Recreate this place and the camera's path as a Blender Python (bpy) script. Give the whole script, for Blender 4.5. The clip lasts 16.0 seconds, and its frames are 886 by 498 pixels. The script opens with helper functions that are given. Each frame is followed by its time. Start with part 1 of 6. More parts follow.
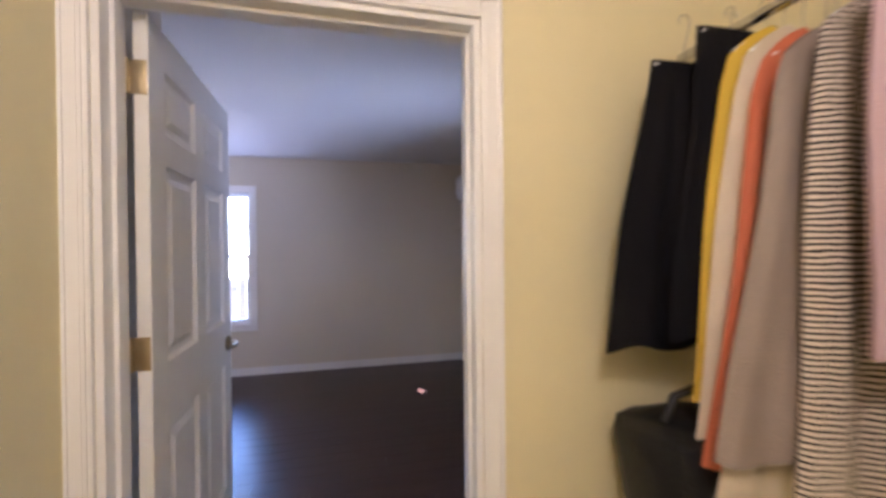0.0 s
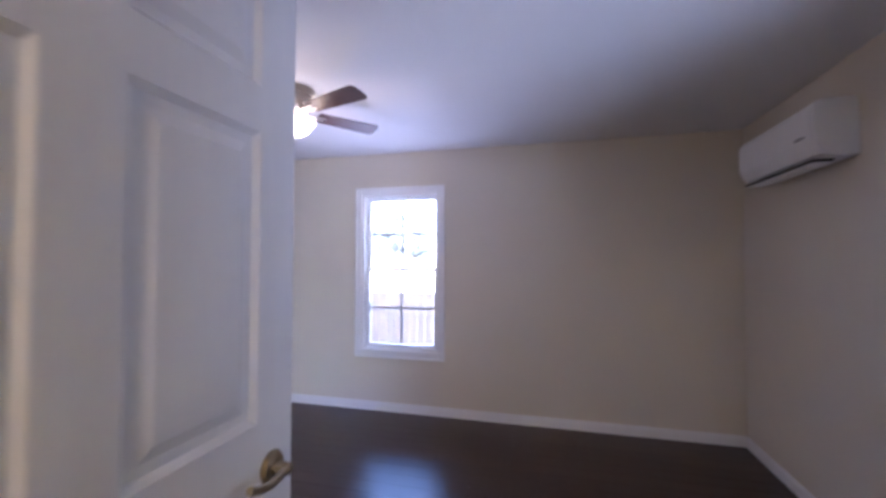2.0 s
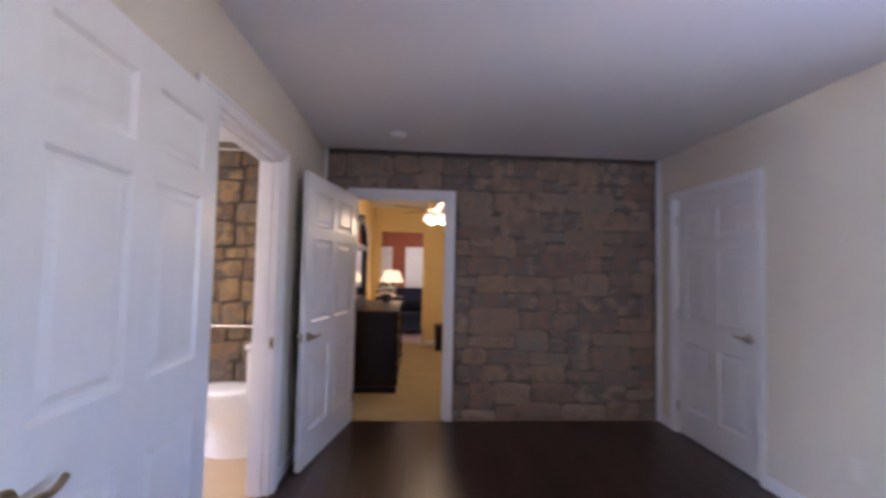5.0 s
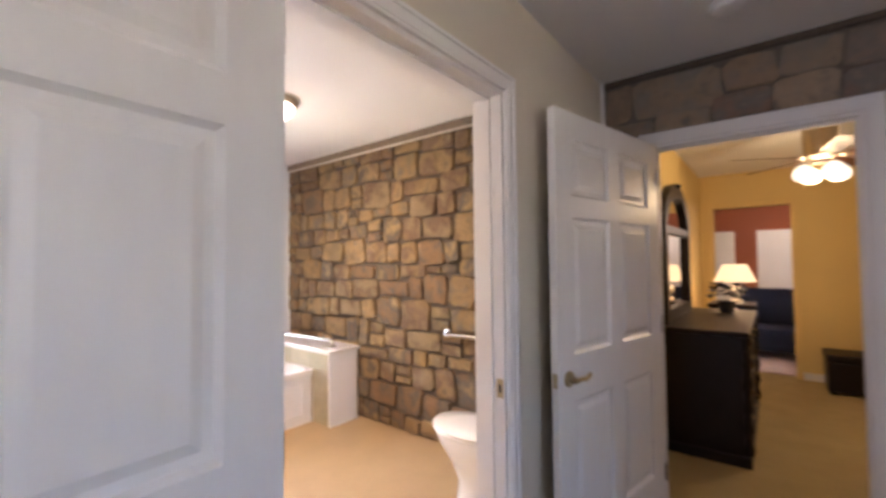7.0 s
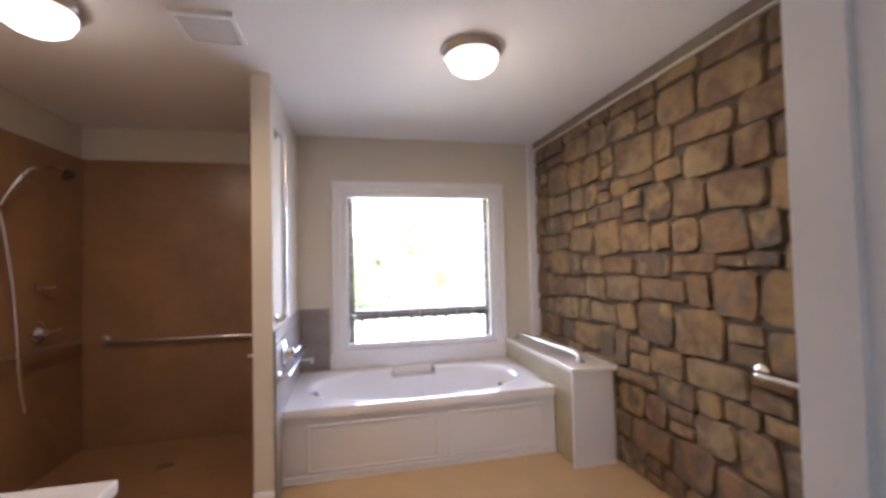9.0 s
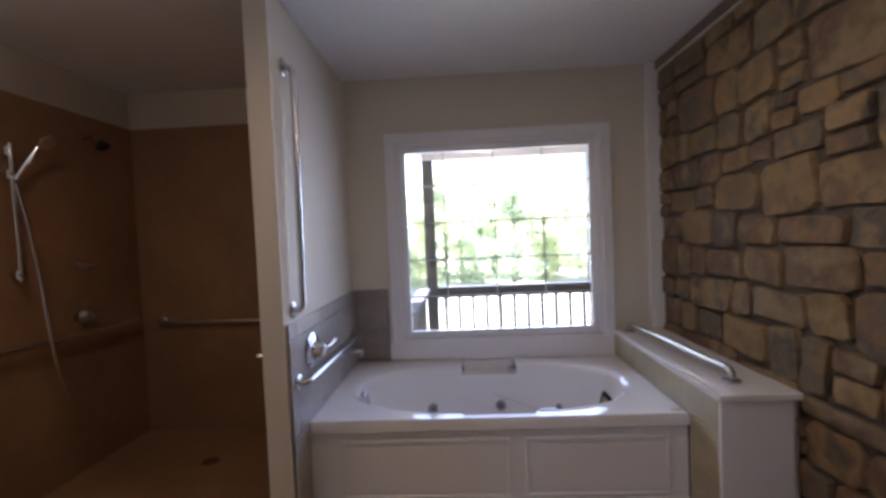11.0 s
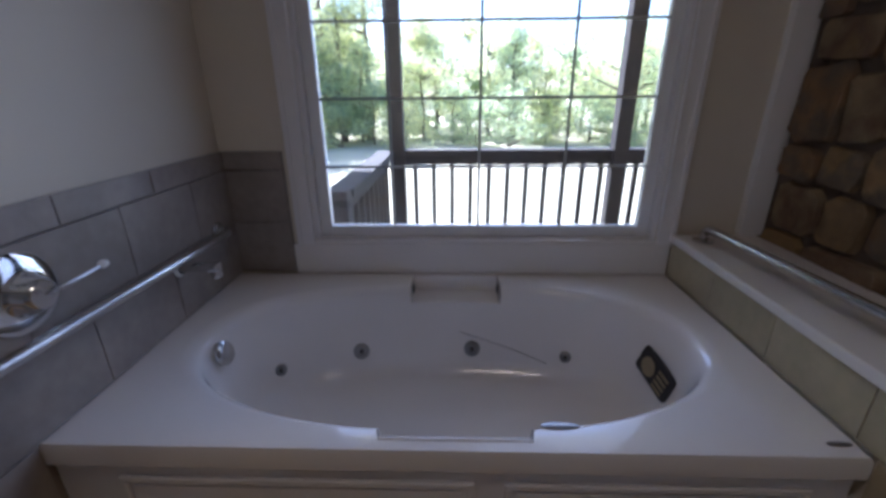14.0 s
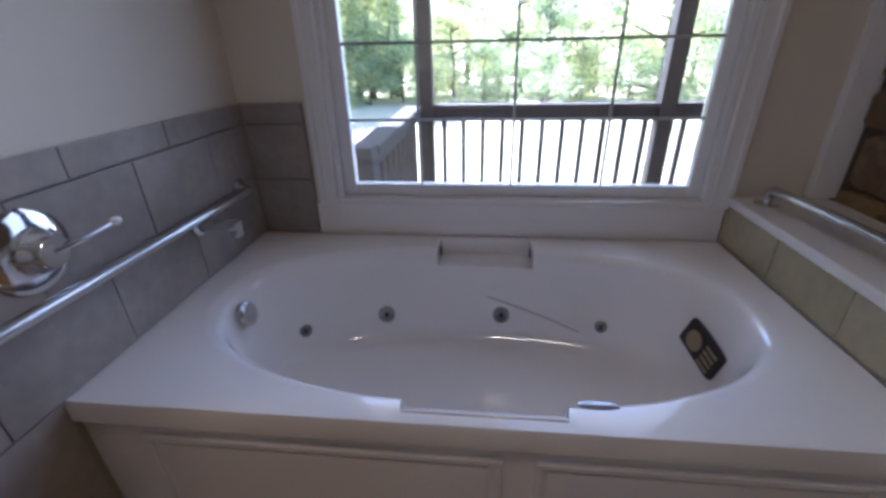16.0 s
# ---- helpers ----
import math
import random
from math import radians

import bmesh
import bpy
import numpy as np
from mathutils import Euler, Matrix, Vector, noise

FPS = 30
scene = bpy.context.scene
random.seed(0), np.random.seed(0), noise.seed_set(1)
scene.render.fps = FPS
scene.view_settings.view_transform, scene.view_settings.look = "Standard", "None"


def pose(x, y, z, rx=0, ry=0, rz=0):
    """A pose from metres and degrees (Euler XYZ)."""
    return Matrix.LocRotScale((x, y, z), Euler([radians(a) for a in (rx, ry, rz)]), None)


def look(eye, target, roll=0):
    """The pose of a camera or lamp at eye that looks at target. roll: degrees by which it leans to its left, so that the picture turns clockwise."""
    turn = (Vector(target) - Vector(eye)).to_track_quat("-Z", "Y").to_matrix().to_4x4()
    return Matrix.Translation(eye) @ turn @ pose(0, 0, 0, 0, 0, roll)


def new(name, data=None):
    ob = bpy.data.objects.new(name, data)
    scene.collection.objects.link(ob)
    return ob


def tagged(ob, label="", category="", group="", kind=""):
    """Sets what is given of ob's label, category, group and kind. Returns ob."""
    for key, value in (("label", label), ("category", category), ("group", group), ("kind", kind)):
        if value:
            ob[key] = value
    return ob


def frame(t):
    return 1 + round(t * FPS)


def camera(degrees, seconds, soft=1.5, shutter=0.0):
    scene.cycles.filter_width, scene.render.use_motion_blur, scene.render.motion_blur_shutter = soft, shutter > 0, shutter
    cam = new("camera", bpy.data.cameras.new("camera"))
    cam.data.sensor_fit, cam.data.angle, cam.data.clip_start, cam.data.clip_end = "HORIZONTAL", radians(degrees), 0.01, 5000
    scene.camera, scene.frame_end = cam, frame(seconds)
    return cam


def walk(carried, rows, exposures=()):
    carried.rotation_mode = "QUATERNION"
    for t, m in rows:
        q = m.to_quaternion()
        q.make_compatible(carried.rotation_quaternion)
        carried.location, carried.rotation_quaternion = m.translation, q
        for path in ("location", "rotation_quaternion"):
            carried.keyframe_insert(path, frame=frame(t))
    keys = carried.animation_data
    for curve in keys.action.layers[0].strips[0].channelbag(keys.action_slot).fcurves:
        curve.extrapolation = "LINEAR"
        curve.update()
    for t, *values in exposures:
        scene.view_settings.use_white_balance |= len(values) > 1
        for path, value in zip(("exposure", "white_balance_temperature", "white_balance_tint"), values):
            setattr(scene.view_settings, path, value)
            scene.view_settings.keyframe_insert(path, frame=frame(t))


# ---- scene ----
cam = camera(93.5, 16.0, soft=3.2, shutter=0.5)
PATH = [
    (0, (4.517, -1.926, 1.45), (5.001, 0.014, 1.433), -0.5),
    (0.5, (4.562, -1.644, 1.447), (4.755, 0.346, 1.45), -0.2),
    (1, (4.542, -1.282, 1.454), (4.522, 0.718, 1.477), 0.4),
    (1.5, (4.578, -0.922, 1.442), (4.307, 1.059, 1.486), 0.0),
    (2, (4.58, -0.577, 1.436), (4.073, 1.356, 1.491), 0.1),
    (2.2, (4.548, -0.418, 1.454), (3.94, 1.487, 1.491), 0.1),
    (2.5, (4.535, -0.243, 1.452), (3.749, 1.595, 1.497), 0.3),
    (2.8, (4.522, -0.054, 1.448), (3.531, 1.683, 1.498), -0.4),
    (3, (4.548, 0.063, 1.444), (3.415, 1.71, 1.505), -0.7),
    (3.2, (4.541, 0.181, 1.444), (3.275, 1.727, 1.516), -0.5),
    (3.5, (4.474, 0.351, 1.427), (3.026, 1.728, 1.509), -0.5),
    (4, (4.317, 0.58, 1.412), (2.606, 1.611, 1.526), 0.4),
    (4.5, (4.126, 0.764, 1.384), (2.213, 1.336, 1.511), 0.5),
    (5, (3.853, 0.856, 1.385), (1.859, 0.98, 1.479), 1.2),
    (7.3, (2.428, 0.782, 1.385), (1.015, -0.631, 1.472), -0.9),
    (7.7, (2.228, 0.69, 1.38), (1.052, -0.923, 1.498), -1.0),
    (8.1, (2.101, 0.576, 1.362), (1.154, -1.181, 1.49), -0.7),
    (8.5, (1.97, 0.45, 1.394), (1.238, -1.409, 1.48), -0.9),
    (9, (1.808, 0.323, 1.361), (1.379, -1.63, 1.42), -1.3),
    (9.3, (1.742, 0.254, 1.345), (1.461, -1.726, 1.383), -1.2),
    (9.5, (1.72, 0.198, 1.349), (1.509, -1.791, 1.359), -1.0),
    (10, (1.642, 0.021, 1.354), (1.579, -1.977, 1.316), -1.1),
    (12.5, (1.316, -1.149, 1.346), (1.462, -3.133, 1.141), -3.1),
    (13, (1.316, -1.363, 1.307), (1.43, -3.33, 0.966), -1.8),
    (13.5, (1.329, -1.574, 1.23), (1.382, -3.511, 0.733), -0.4),
    (14, (1.305, -1.726, 1.197), (1.365, -3.596, 0.489), -0.5),
    (14.5, (1.285, -1.8, 1.168), (1.377, -3.609, 0.319), 0.1),
    (15, (1.274, -1.828, 1.162), (1.378, -3.605, 0.251), -0.9),
    (15.5, (1.287, -1.824, 1.153), (1.408, -3.609, 0.26), -0.9),
    (16, (1.314, -1.818, 1.16), (1.504, -3.605, 0.283), -1.3),
]
walk(cam, [(t, look(eye, target, roll)) for t, eye, target, roll in PATH],
     [(0.0, 5.12, 5100, 29), (0.5, 5.12, 5180, 30), (1.2, 5.2, 5120, 31), (2.0, 5.05, 5180, 31), (3.0, 4.95, 5250, 31), (3.6, 4.9, 5250, 30), (5.0, 5.15, 5350, 28), (7.3, 5.15, 6150, 23), (8.5, 4.5, 5750, 22), (10.0, 3.5, 5450, 24), (12.5, 2.2, 5100, 20), (13.5, 1.92, 5080, 20), (14.5, 1.95, 5080, 20), (16.0, 2.52, 5080, 20)])

# ---- world and large lights ----
world = bpy.data.worlds.new("sky")
scene.world = world
world.use_nodes = True
wn = world.node_tree
sky = wn.nodes.new("ShaderNodeTexSky")
sky.sky_type = "NISHITA"
sky.sun_disc = False
sky.sun_elevation = radians(49)
sky.sun_rotation = radians(150)
wn.links.new(sky.outputs["Color"], wn.nodes["Background"].inputs["Color"])
wn.nodes["Background"].inputs["Strength"].default_value = 0.10

SUN_FROM = Vector((0.50, -0.86, 1.15)).normalized()
sun_data = bpy.data.lights.new("sun", "SUN")
sun_data.energy, sun_data.angle, sun_data.color = 5.0, radians(0.5), (1.0, 0.95, 0.86)
sun = new("sun", sun_data)
sun.matrix_world = look(SUN_FROM * 40, (0, 0, 0))


def area_lamp(name, eye, target, w, h, watts, color, spread=180):
    d = bpy.data.lights.new(name, "AREA")
    d.shape, d.size, d.size_y, d.energy, d.color, d.spread = "RECTANGLE", w, h, watts, color, radians(spread)
    o = new(name, d)
    o.matrix_world = look(eye, target)
    return o


def bulb(name, eye, watts, color, radius=0.06):
    d = bpy.data.lights.new(name, "POINT")
    d.energy, d.color, d.shadow_soft_size = watts, color, radius
    o = new(name, d)
    o.location = eye
    return o


DAY = (0.72, 0.78, 1.0)
WARM = (1.0, 0.74, 0.45)
area_lamp("window_light_north", (3.16, 3.30, 1.31), (3.16, 2.35, 3.2), 0.7, 1.4, 0.32, (0.76, 0.79, 1.0), 105)
area_lamp("window_light_east", (6.16, 0.60, 1.31), (3.4, 1.7, 2.2), 0.7, 1.4, 0.30, (0.80, 0.87, 1.0), 88)
area_lamp("window_light_bath", (1.19, -3.53, 1.3), (2.5, -1.3, 0.75), 1.35, 1.35, 1.0, (0.72, 0.82, 1.0), 120)
bulb("fan_bulb", (3.05, 1.63, 2.24), 0.36, WARM, 0.17)
bulb("bath_bulb", (1.17, -1.75, 2.33), 0.12, (1.0, 0.77, 0.52), 0.1)
area_lamp("bath_dome_glow", (1.17, -1.75, 2.28), (1.171, -1.75, 0), 0.22, 0.22, 0.74, (1.0, 0.73, 0.45))
bulb("bath_bulb_shower", (3.05, -1.66, 2.30), 0.10, (1.0, 0.78, 0.52), 0.1)
area_lamp("shower_dome_glow", (3.05, -1.66, 2.27), (3.051, -1.66, 0), 0.22, 0.22, 0.60, (1.0, 0.71, 0.41))
bulb("hall_bulb", (-1.6, 1.1, 1.95), 0.8, (1.0, 0.72, 0.36), 0.12)
bulb("table_lamp_bulb", (-2.95, 0.46, 1.22), 0.12, (1.0, 0.7, 0.4), 0.04)
bulb("closet_bulb", (4.45, -2.4, 2.31), 1.3, (1.0, 0.81, 0.55), 0.1)
# Fill lamp added to brighten the far red room; no fixture holds it.
bulb("den_fill", (-5.6, 1.2, 2.0), 0.7, (1.0, 0.78, 0.55), 0.12)


# ---- materials ----
def mat(name, color, rough=0.6, metal=0.0, vary=0.12, scale=6.0, bump=0.1, fine=60.0, spread=0.0, tints=(), stretch=(1, 1, 1),
        coat=0.0, emit=None, power=0.0, spec=0.5, lump=0.0):
    """A surface with colour varied at two scales, roughness wear and fine relief; spread: change from piece to piece."""
    m = bpy.data.materials.new(name)
    m.use_nodes = True
    nt = m.node_tree
    n, ln = nt.nodes, nt.links
    p = n["Principled BSDF"]
    p.inputs["Metallic"].default_value = metal
    p.inputs["Specular IOR Level"].default_value = spec
    p.inputs["Coat Weight"].default_value = coat
    co = n.new("ShaderNodeTexCoord")
    mp = n.new("ShaderNodeMapping")
    mp.inputs["Scale"].default_value = stretch
    ln.new(co.outputs["Object"], mp.inputs["Vector"])
    big = n.new("ShaderNodeTexNoise")
    big.inputs["Scale"].default_value, big.inputs["Detail"].default_value = scale, 4
    small = n.new("ShaderNodeTexNoise")
    small.inputs["Scale"].default_value, small.inputs["Detail"].default_value = fine, 5
    ln.new(mp.outputs["Vector"], big.inputs["Vector"])
    ln.new(mp.outputs["Vector"], small.inputs["Vector"])
    base = None
    if tints:
        info = n.new("ShaderNodeObjectInfo")
        ramp = n.new("ShaderNodeValToRGB")
        ramp.color_ramp.interpolation = "LINEAR"
        stops = (color, *tints)
        while len(ramp.color_ramp.elements) < len(stops):
            ramp.color_ramp.elements.new(0.5)
        for k, c in enumerate(stops):
            ramp.color_ramp.elements[k].position = k / (len(stops) - 1)
            ramp.color_ramp.elements[k].color = (*c, 1)
        mixv = n.new("ShaderNodeMath")
        mixv.operation = "MULTIPLY_ADD"
        ln.new(big.outputs["Fac"], mixv.inputs[0])
        mixv.inputs[1].default_value = spread
        sub = n.new("ShaderNodeMath")
        sub.operation = "SUBTRACT"
        ln.new(info.outputs["Random"], sub.inputs[0])
        sub.inputs[1].default_value = spread / 2
        ln.new(sub.outputs[0], mixv.inputs[2])
        ln.new(mixv.outputs[0], ramp.inputs["Fac"])
        base = ramp.outputs["Color"]
    mul = n.new("ShaderNodeMath")
    mul.operation = "MULTIPLY_ADD"
    ln.new(big.outputs["Fac"], mul.inputs[0])
    mul.inputs[1].default_value, mul.inputs[2].default_value = vary * 2, 1 - vary
    mul2 = n.new("ShaderNodeMath")
    mul2.operation = "MULTIPLY_ADD"
    ln.new(small.outputs["Fac"], mul2.inputs[0])
    mul2.inputs[1].default_value, mul2.inputs[2].default_value = vary, 1 - vary / 2
    both = n.new("ShaderNodeMath")
    both.operation = "MULTIPLY"
    ln.new(mul.outputs[0], both.inputs[0])
    ln.new(mul2.outputs[0], both.inputs[1])
    vm = n.new("ShaderNodeVectorMath")
    vm.operation = "SCALE"
    if base:
        ln.new(base, vm.inputs[0])
    else:
        vm.inputs[0].default_value = color
    ln.new(both.outputs[0], vm.inputs["Scale"])
    ln.new(vm.outputs[0], p.inputs["Base Color"])
    rr = n.new("ShaderNodeMath")
    rr.operation = "MULTIPLY_ADD"
    ln.new(big.outputs["Fac"], rr.inputs[0])
    rr.inputs[1].default_value, rr.inputs[2].default_value = 0.25 * rough, rough * 0.87
    ln.new(rr.outputs[0], p.inputs["Roughness"])
    if bump:
        b = n.new("ShaderNodeBump")
        b.inputs["Strength"].default_value, b.inputs["Distance"].default_value = bump, 0.01
        ln.new(small.outputs["Fac"], b.inputs["Height"])
        ln.new(b.outputs["Normal"], p.inputs["Normal"])
        if lump:
            b2 = n.new("ShaderNodeBump")
            b2.inputs["Strength"].default_value, b2.inputs["Distance"].default_value = 1.0, lump
            ln.new(big.outputs["Fac"], b2.inputs["Height"])
            ln.new(b2.outputs["Normal"], b.inputs["Normal"])
    if emit:
        p.inputs["Emission Color"].default_value = (*emit, 1)
        p.inputs["Emission Strength"].default_value = power
    return m


def glass_mat(name, tint=(1, 1, 1)):
    m = bpy.data.materials.new(name)
    m.use_nodes = True
    n, ln = m.node_tree.nodes, m.node_tree.links
    n.remove(n["Principled BSDF"])
    out = n["Material Output"]
    tr = n.new("ShaderNodeBsdfTransparent")
    tr.inputs["Color"].default_value = (*tint, 1)
    gl = n.new("ShaderNodeBsdfGlossy")
    gl.inputs["Roughness"].default_value = 0.02
    fr = n.new("ShaderNodeFresnel")
    fr.inputs["IOR"].default_value = 1.45
    mx = n.new("ShaderNodeMixShader")
    ln.new(fr.outputs[0], mx.inputs[0])
    ln.new(tr.outputs[0], mx.inputs[1])
    ln.new(gl.outputs[0], mx.inputs[2])
    ln.new(mx.outputs[0], out.inputs["Surface"])
    return m


def leaf_mat(name, color):
    """Leaves that also let light through, paler and darker from leaf to leaf."""
    m = bpy.data.materials.new(name)
    m.use_nodes = True
    n, ln = m.node_tree.nodes, m.node_tree.links
    p = n["Principled BSDF"]
    p.inputs["Roughness"].default_value = 0.55
    geo = n.new("ShaderNodeNewGeometry")
    rp = n.new("ShaderNodeValToRGB")
    rp.color_ramp.elements[0].color = (color[0] * 0.6, color[1] * 0.65, color[2] * 0.8, 1)
    rp.color_ramp.elements[1].color = (color[0] * 1.6, color[1] * 1.4, color[2] * 1.2, 1)
    ln.new(geo.outputs["Random Per Island"], rp.inputs["Fac"])
    ln.new(rp.outputs["Color"], p.inputs["Base Color"])
    tr = n.new("ShaderNodeBsdfTranslucent")
    sc = n.new("ShaderNodeVectorMath")
    sc.operation = "MULTIPLY"
    sc.inputs[1].default_value = (1.85, 1.95, 1.6)
    ln.new(rp.outputs["Color"], sc.inputs[0])
    ln.new(sc.outputs[0], tr.inputs["Color"])
    mx = n.new("ShaderNodeMixShader")
    mx.inputs[0].default_value = 0.75
    ln.new(p.outputs[0], mx.inputs[1])
    ln.new(tr.outputs[0], mx.inputs[2])
    ln.new(mx.outputs[0], n["Material Output"].inputs["Surface"])
    return m


M_CREAM = mat("cream_wall_paint", (0.665, 0.61, 0.51), 0.75, vary=0.04, scale=1.5, bump=0.12, fine=180)
M_CEIL = mat("white_ceiling_paint", (0.78, 0.77, 0.76), 0.85, vary=0.03, scale=2, bump=0.2, fine=140)
M_PALE = mat("pale_yellow_wall_paint", (0.74, 0.665, 0.41), 0.75, vary=0.05, scale=1.5, bump=0.12, fine=180)
M_YELLOW = mat("yellow_wall_paint", (0.72, 0.54, 0.22), 0.75, vary=0.05, scale=1.5, bump=0.12, fine=180)
M_RED = mat("terracotta_wall_paint", (0.32, 0.095, 0.04), 0.75, vary=0.06, scale=1.5, bump=0.12, fine=180)
M_TRIM = mat("white_trim_paint", (0.80, 0.79, 0.79), 0.38, vary=0.03, scale=3, bump=0.03, fine=50)
M_DOOR = mat("white_door_paint", (0.77, 0.76, 0.755), 0.33, vary=0.04, scale=4, bump=0.06, fine=90, stretch=(6, 6, 1))
M_VINYL = mat("white_window_vinyl", (0.82, 0.83, 0.85), 0.35, vary=0.02, scale=3, bump=0.0)
M_MUNTIN = mat("grey_window_grid", (0.30, 0.305, 0.315), 0.4, vary=0.03, bump=0.0)
M_PLANK = mat("dark_laminate_plank", (0.028, 0.013, 0.010), 0.30, vary=0.3, scale=3.0, bump=0.05, fine=40, stretch=(1, 9, 1), spread=0.3,
              tints=((0.040, 0.020, 0.014), (0.032, 0.015, 0.011), (0.050, 0.025, 0.017)))
M_SUB = mat("dark_floor_joint", (0.012, 0.008, 0.007), 0.6, vary=0.2)
M_STONE = mat("tan_field_stone", (0.215, 0.15, 0.082), 0.9, vary=0.30, scale=7, bump=0.6, fine=26, spread=0.8, lump=0.04, spec=0.3,
              tints=((0.27, 0.180, 0.084), (0.150, 0.122, 0.088), (0.225, 0.138, 0.072), (0.115, 0.098, 0.078), (0.285, 0.195, 0.095), (0.160, 0.105, 0.068), (0.235, 0.175, 0.10)))
M_STONEDARK = mat("grey_brown_field_stone", (0.265, 0.198, 0.145), 0.9, vary=0.32, scale=8, bump=0.5, fine=24, spread=0.8, lump=0.025, spec=0.3,
                  tints=((0.33, 0.235, 0.155), (0.215, 0.182, 0.15), (0.285, 0.185, 0.13), (0.19, 0.165, 0.142), (0.35, 0.26, 0.175), (0.235, 0.205, 0.165)))
M_MORTARPALE = mat("grey_brown_stone_mortar", (0.15, 0.122, 0.096), 0.95, vary=0.3, scale=14, bump=0.6, fine=60)
M_MORTAR = mat("brown_stone_mortar", (0.105, 0.082, 0.060), 0.95, vary=0.3, scale=14, bump=0.6, fine=60)
M_TOPTRIM = mat("grey_brown_trim_strip", (0.20, 0.155, 0.11), 0.8, vary=0.35, scale=9, bump=0.3, fine=40)
M_NICKEL = mat("brushed_nickel", (0.55, 0.49, 0.42), 0.32, 1.0, vary=0.08, scale=20, bump=0.02, fine=200)
M_CHROME = mat("chrome", (0.75, 0.76, 0.78), 0.1, 1.0, vary=0.03, scale=10, bump=0.0)
M_JET = mat("dull_jet_metal", (0.34, 0.34, 0.35), 0.35, 0.8, vary=0.08, scale=20, bump=0.02)
M_STEEL = mat("satin_steel", (0.62, 0.61, 0.60), 0.26, 1.0, vary=0.05, scale=20, bump=0.02, fine=200)
M_BRASS = mat("antique_brass", (0.46, 0.38, 0.24), 0.33, 1.0, vary=0.12, scale=25, bump=0.03, fine=120)
M_BLADE = mat("dark_walnut_blade", (0.060, 0.021, 0.014), 0.4, vary=0.35, scale=4, bump=0.05, fine=40, stretch=(1, 12, 1))
M_BOWL = mat("lit_frosted_glass", (0.9, 0.88, 0.82), 0.4, vary=0.02, bump=0.0, emit=(1.0, 0.86, 0.66), power=0.25)
M_SHADEGLASS = mat("lit_small_glass_shade", (0.9, 0.86, 0.76), 0.4, vary=0.02, bump=0.0, emit=(1.0, 0.84, 0.58), power=0.05)
M_PLASTIC = mat("white_plastic", (0.80, 0.80, 0.79), 0.35, vary=0.02, scale=4, bump=0.0)
M_IVORY = mat("ivory_plastic", (0.70, 0.65, 0.55), 0.4, vary=0.02, scale=4, bump=0.0)
M_DARKPL = mat("dark_plastic", (0.03, 0.03, 0.032), 0.5, vary=0.1, bump=0.02)
M_ACRYL = mat("white_acrylic", (0.79, 0.77, 0.755), 0.07, vary=0.02, scale=3, bump=0.0, coat=0.3)
M_PORC = mat("white_porcelain", (0.84, 0.83, 0.81), 0.12, vary=0.02, scale=3, bump=0.0, coat=0.4)
M_TAN = mat("tan_vinyl_floor", (0.50, 0.36, 0.20), 0.42, vary=0.14, scale=5, bump=0.08, fine=50)
M_SHOWER = mat("brown_shower_panel", (0.27, 0.152, 0.076), 0.32, vary=0.36, scale=2.6, bump=0.05, fine=14)
M_TILE = mat("taupe_wall_tile", (0.29, 0.255, 0.225), 0.34, vary=0.42, scale=5, bump=0.05, fine=30, spread=0.3, tints=((0.32, 0.28, 0.25), (0.265, 0.235, 0.21)))
M_TILEOLIVE = mat("olive_tan_tile", (0.40, 0.35, 0.23), 0.38, vary=0.28, scale=7, bump=0.05, fine=30, spread=0.3, tints=((0.45, 0.40, 0.27), (0.38, 0.34, 0.22)))
M_GROUT = mat("grey_grout", (0.275, 0.245, 0.22), 0.9, vary=0.1, bump=0.2)
M_CARPET = mat("beige_carpet", (0.50, 0.40, 0.22), 0.98, vary=0.16, scale=5, bump=1.0, fine=260, spec=0.1)
M_DARKWOOD = mat("dark_mahogany", (0.012, 0.007, 0.006), 0.42, vary=0.35, scale=5, bump=0.06, fine=50, stretch=(1, 8, 8), spec=0.25)
M_SHADE = mat("lit_fabric_shade", (0.85, 0.74, 0.55), 0.8, vary=0.04, bump=0.2, fine=220, emit=(1.0, 0.68, 0.36), power=0.035)
M_BLACKCL = mat("black_cloth", (0.006, 0.006, 0.008), 0.9, vary=0.3, scale=8, bump=0.4, fine=180, spec=0.15)
M_YELCL = mat("mustard_cloth", (0.62, 0.43, 0.04), 0.9, vary=0.12, scale=8, bump=0.4, fine=180, spec=0.15)
M_CORAL = mat("coral_cloth", (0.58, 0.17, 0.08), 0.9, vary=0.14, scale=8, bump=0.4, fine=180, spec=0.15)
M_GREYCL = mat("taupe_grey_cloth", (0.30, 0.24, 0.20), 0.9, vary=0.14, scale=8, bump=0.4, fine=180, spec=0.15)
M_WHITECL = mat("cream_cloth", (0.62, 0.54, 0.42), 0.9, vary=0.1, scale=8, bump=0.4, fine=180, spec=0.15)
M_PINKCL = mat("dusty_pink_cloth", (0.46, 0.33, 0.36), 0.9, vary=0.14, scale=8, bump=0.4, fine=180, spec=0.15)
M_BLUECL = mat("navy_floral_cloth", (0.05, 0.06, 0.13), 0.9, vary=0.5, scale=22, bump=0.4, fine=120, spread=0.6, tints=((0.4, 0.38, 0.42), (0.05, 0.05, 0.1)))
M_NAVY = mat("dark_navy_cloth", (0.014, 0.015, 0.030), 0.9, vary=0.3, scale=14, bump=0.4, fine=120, spec=0.15)
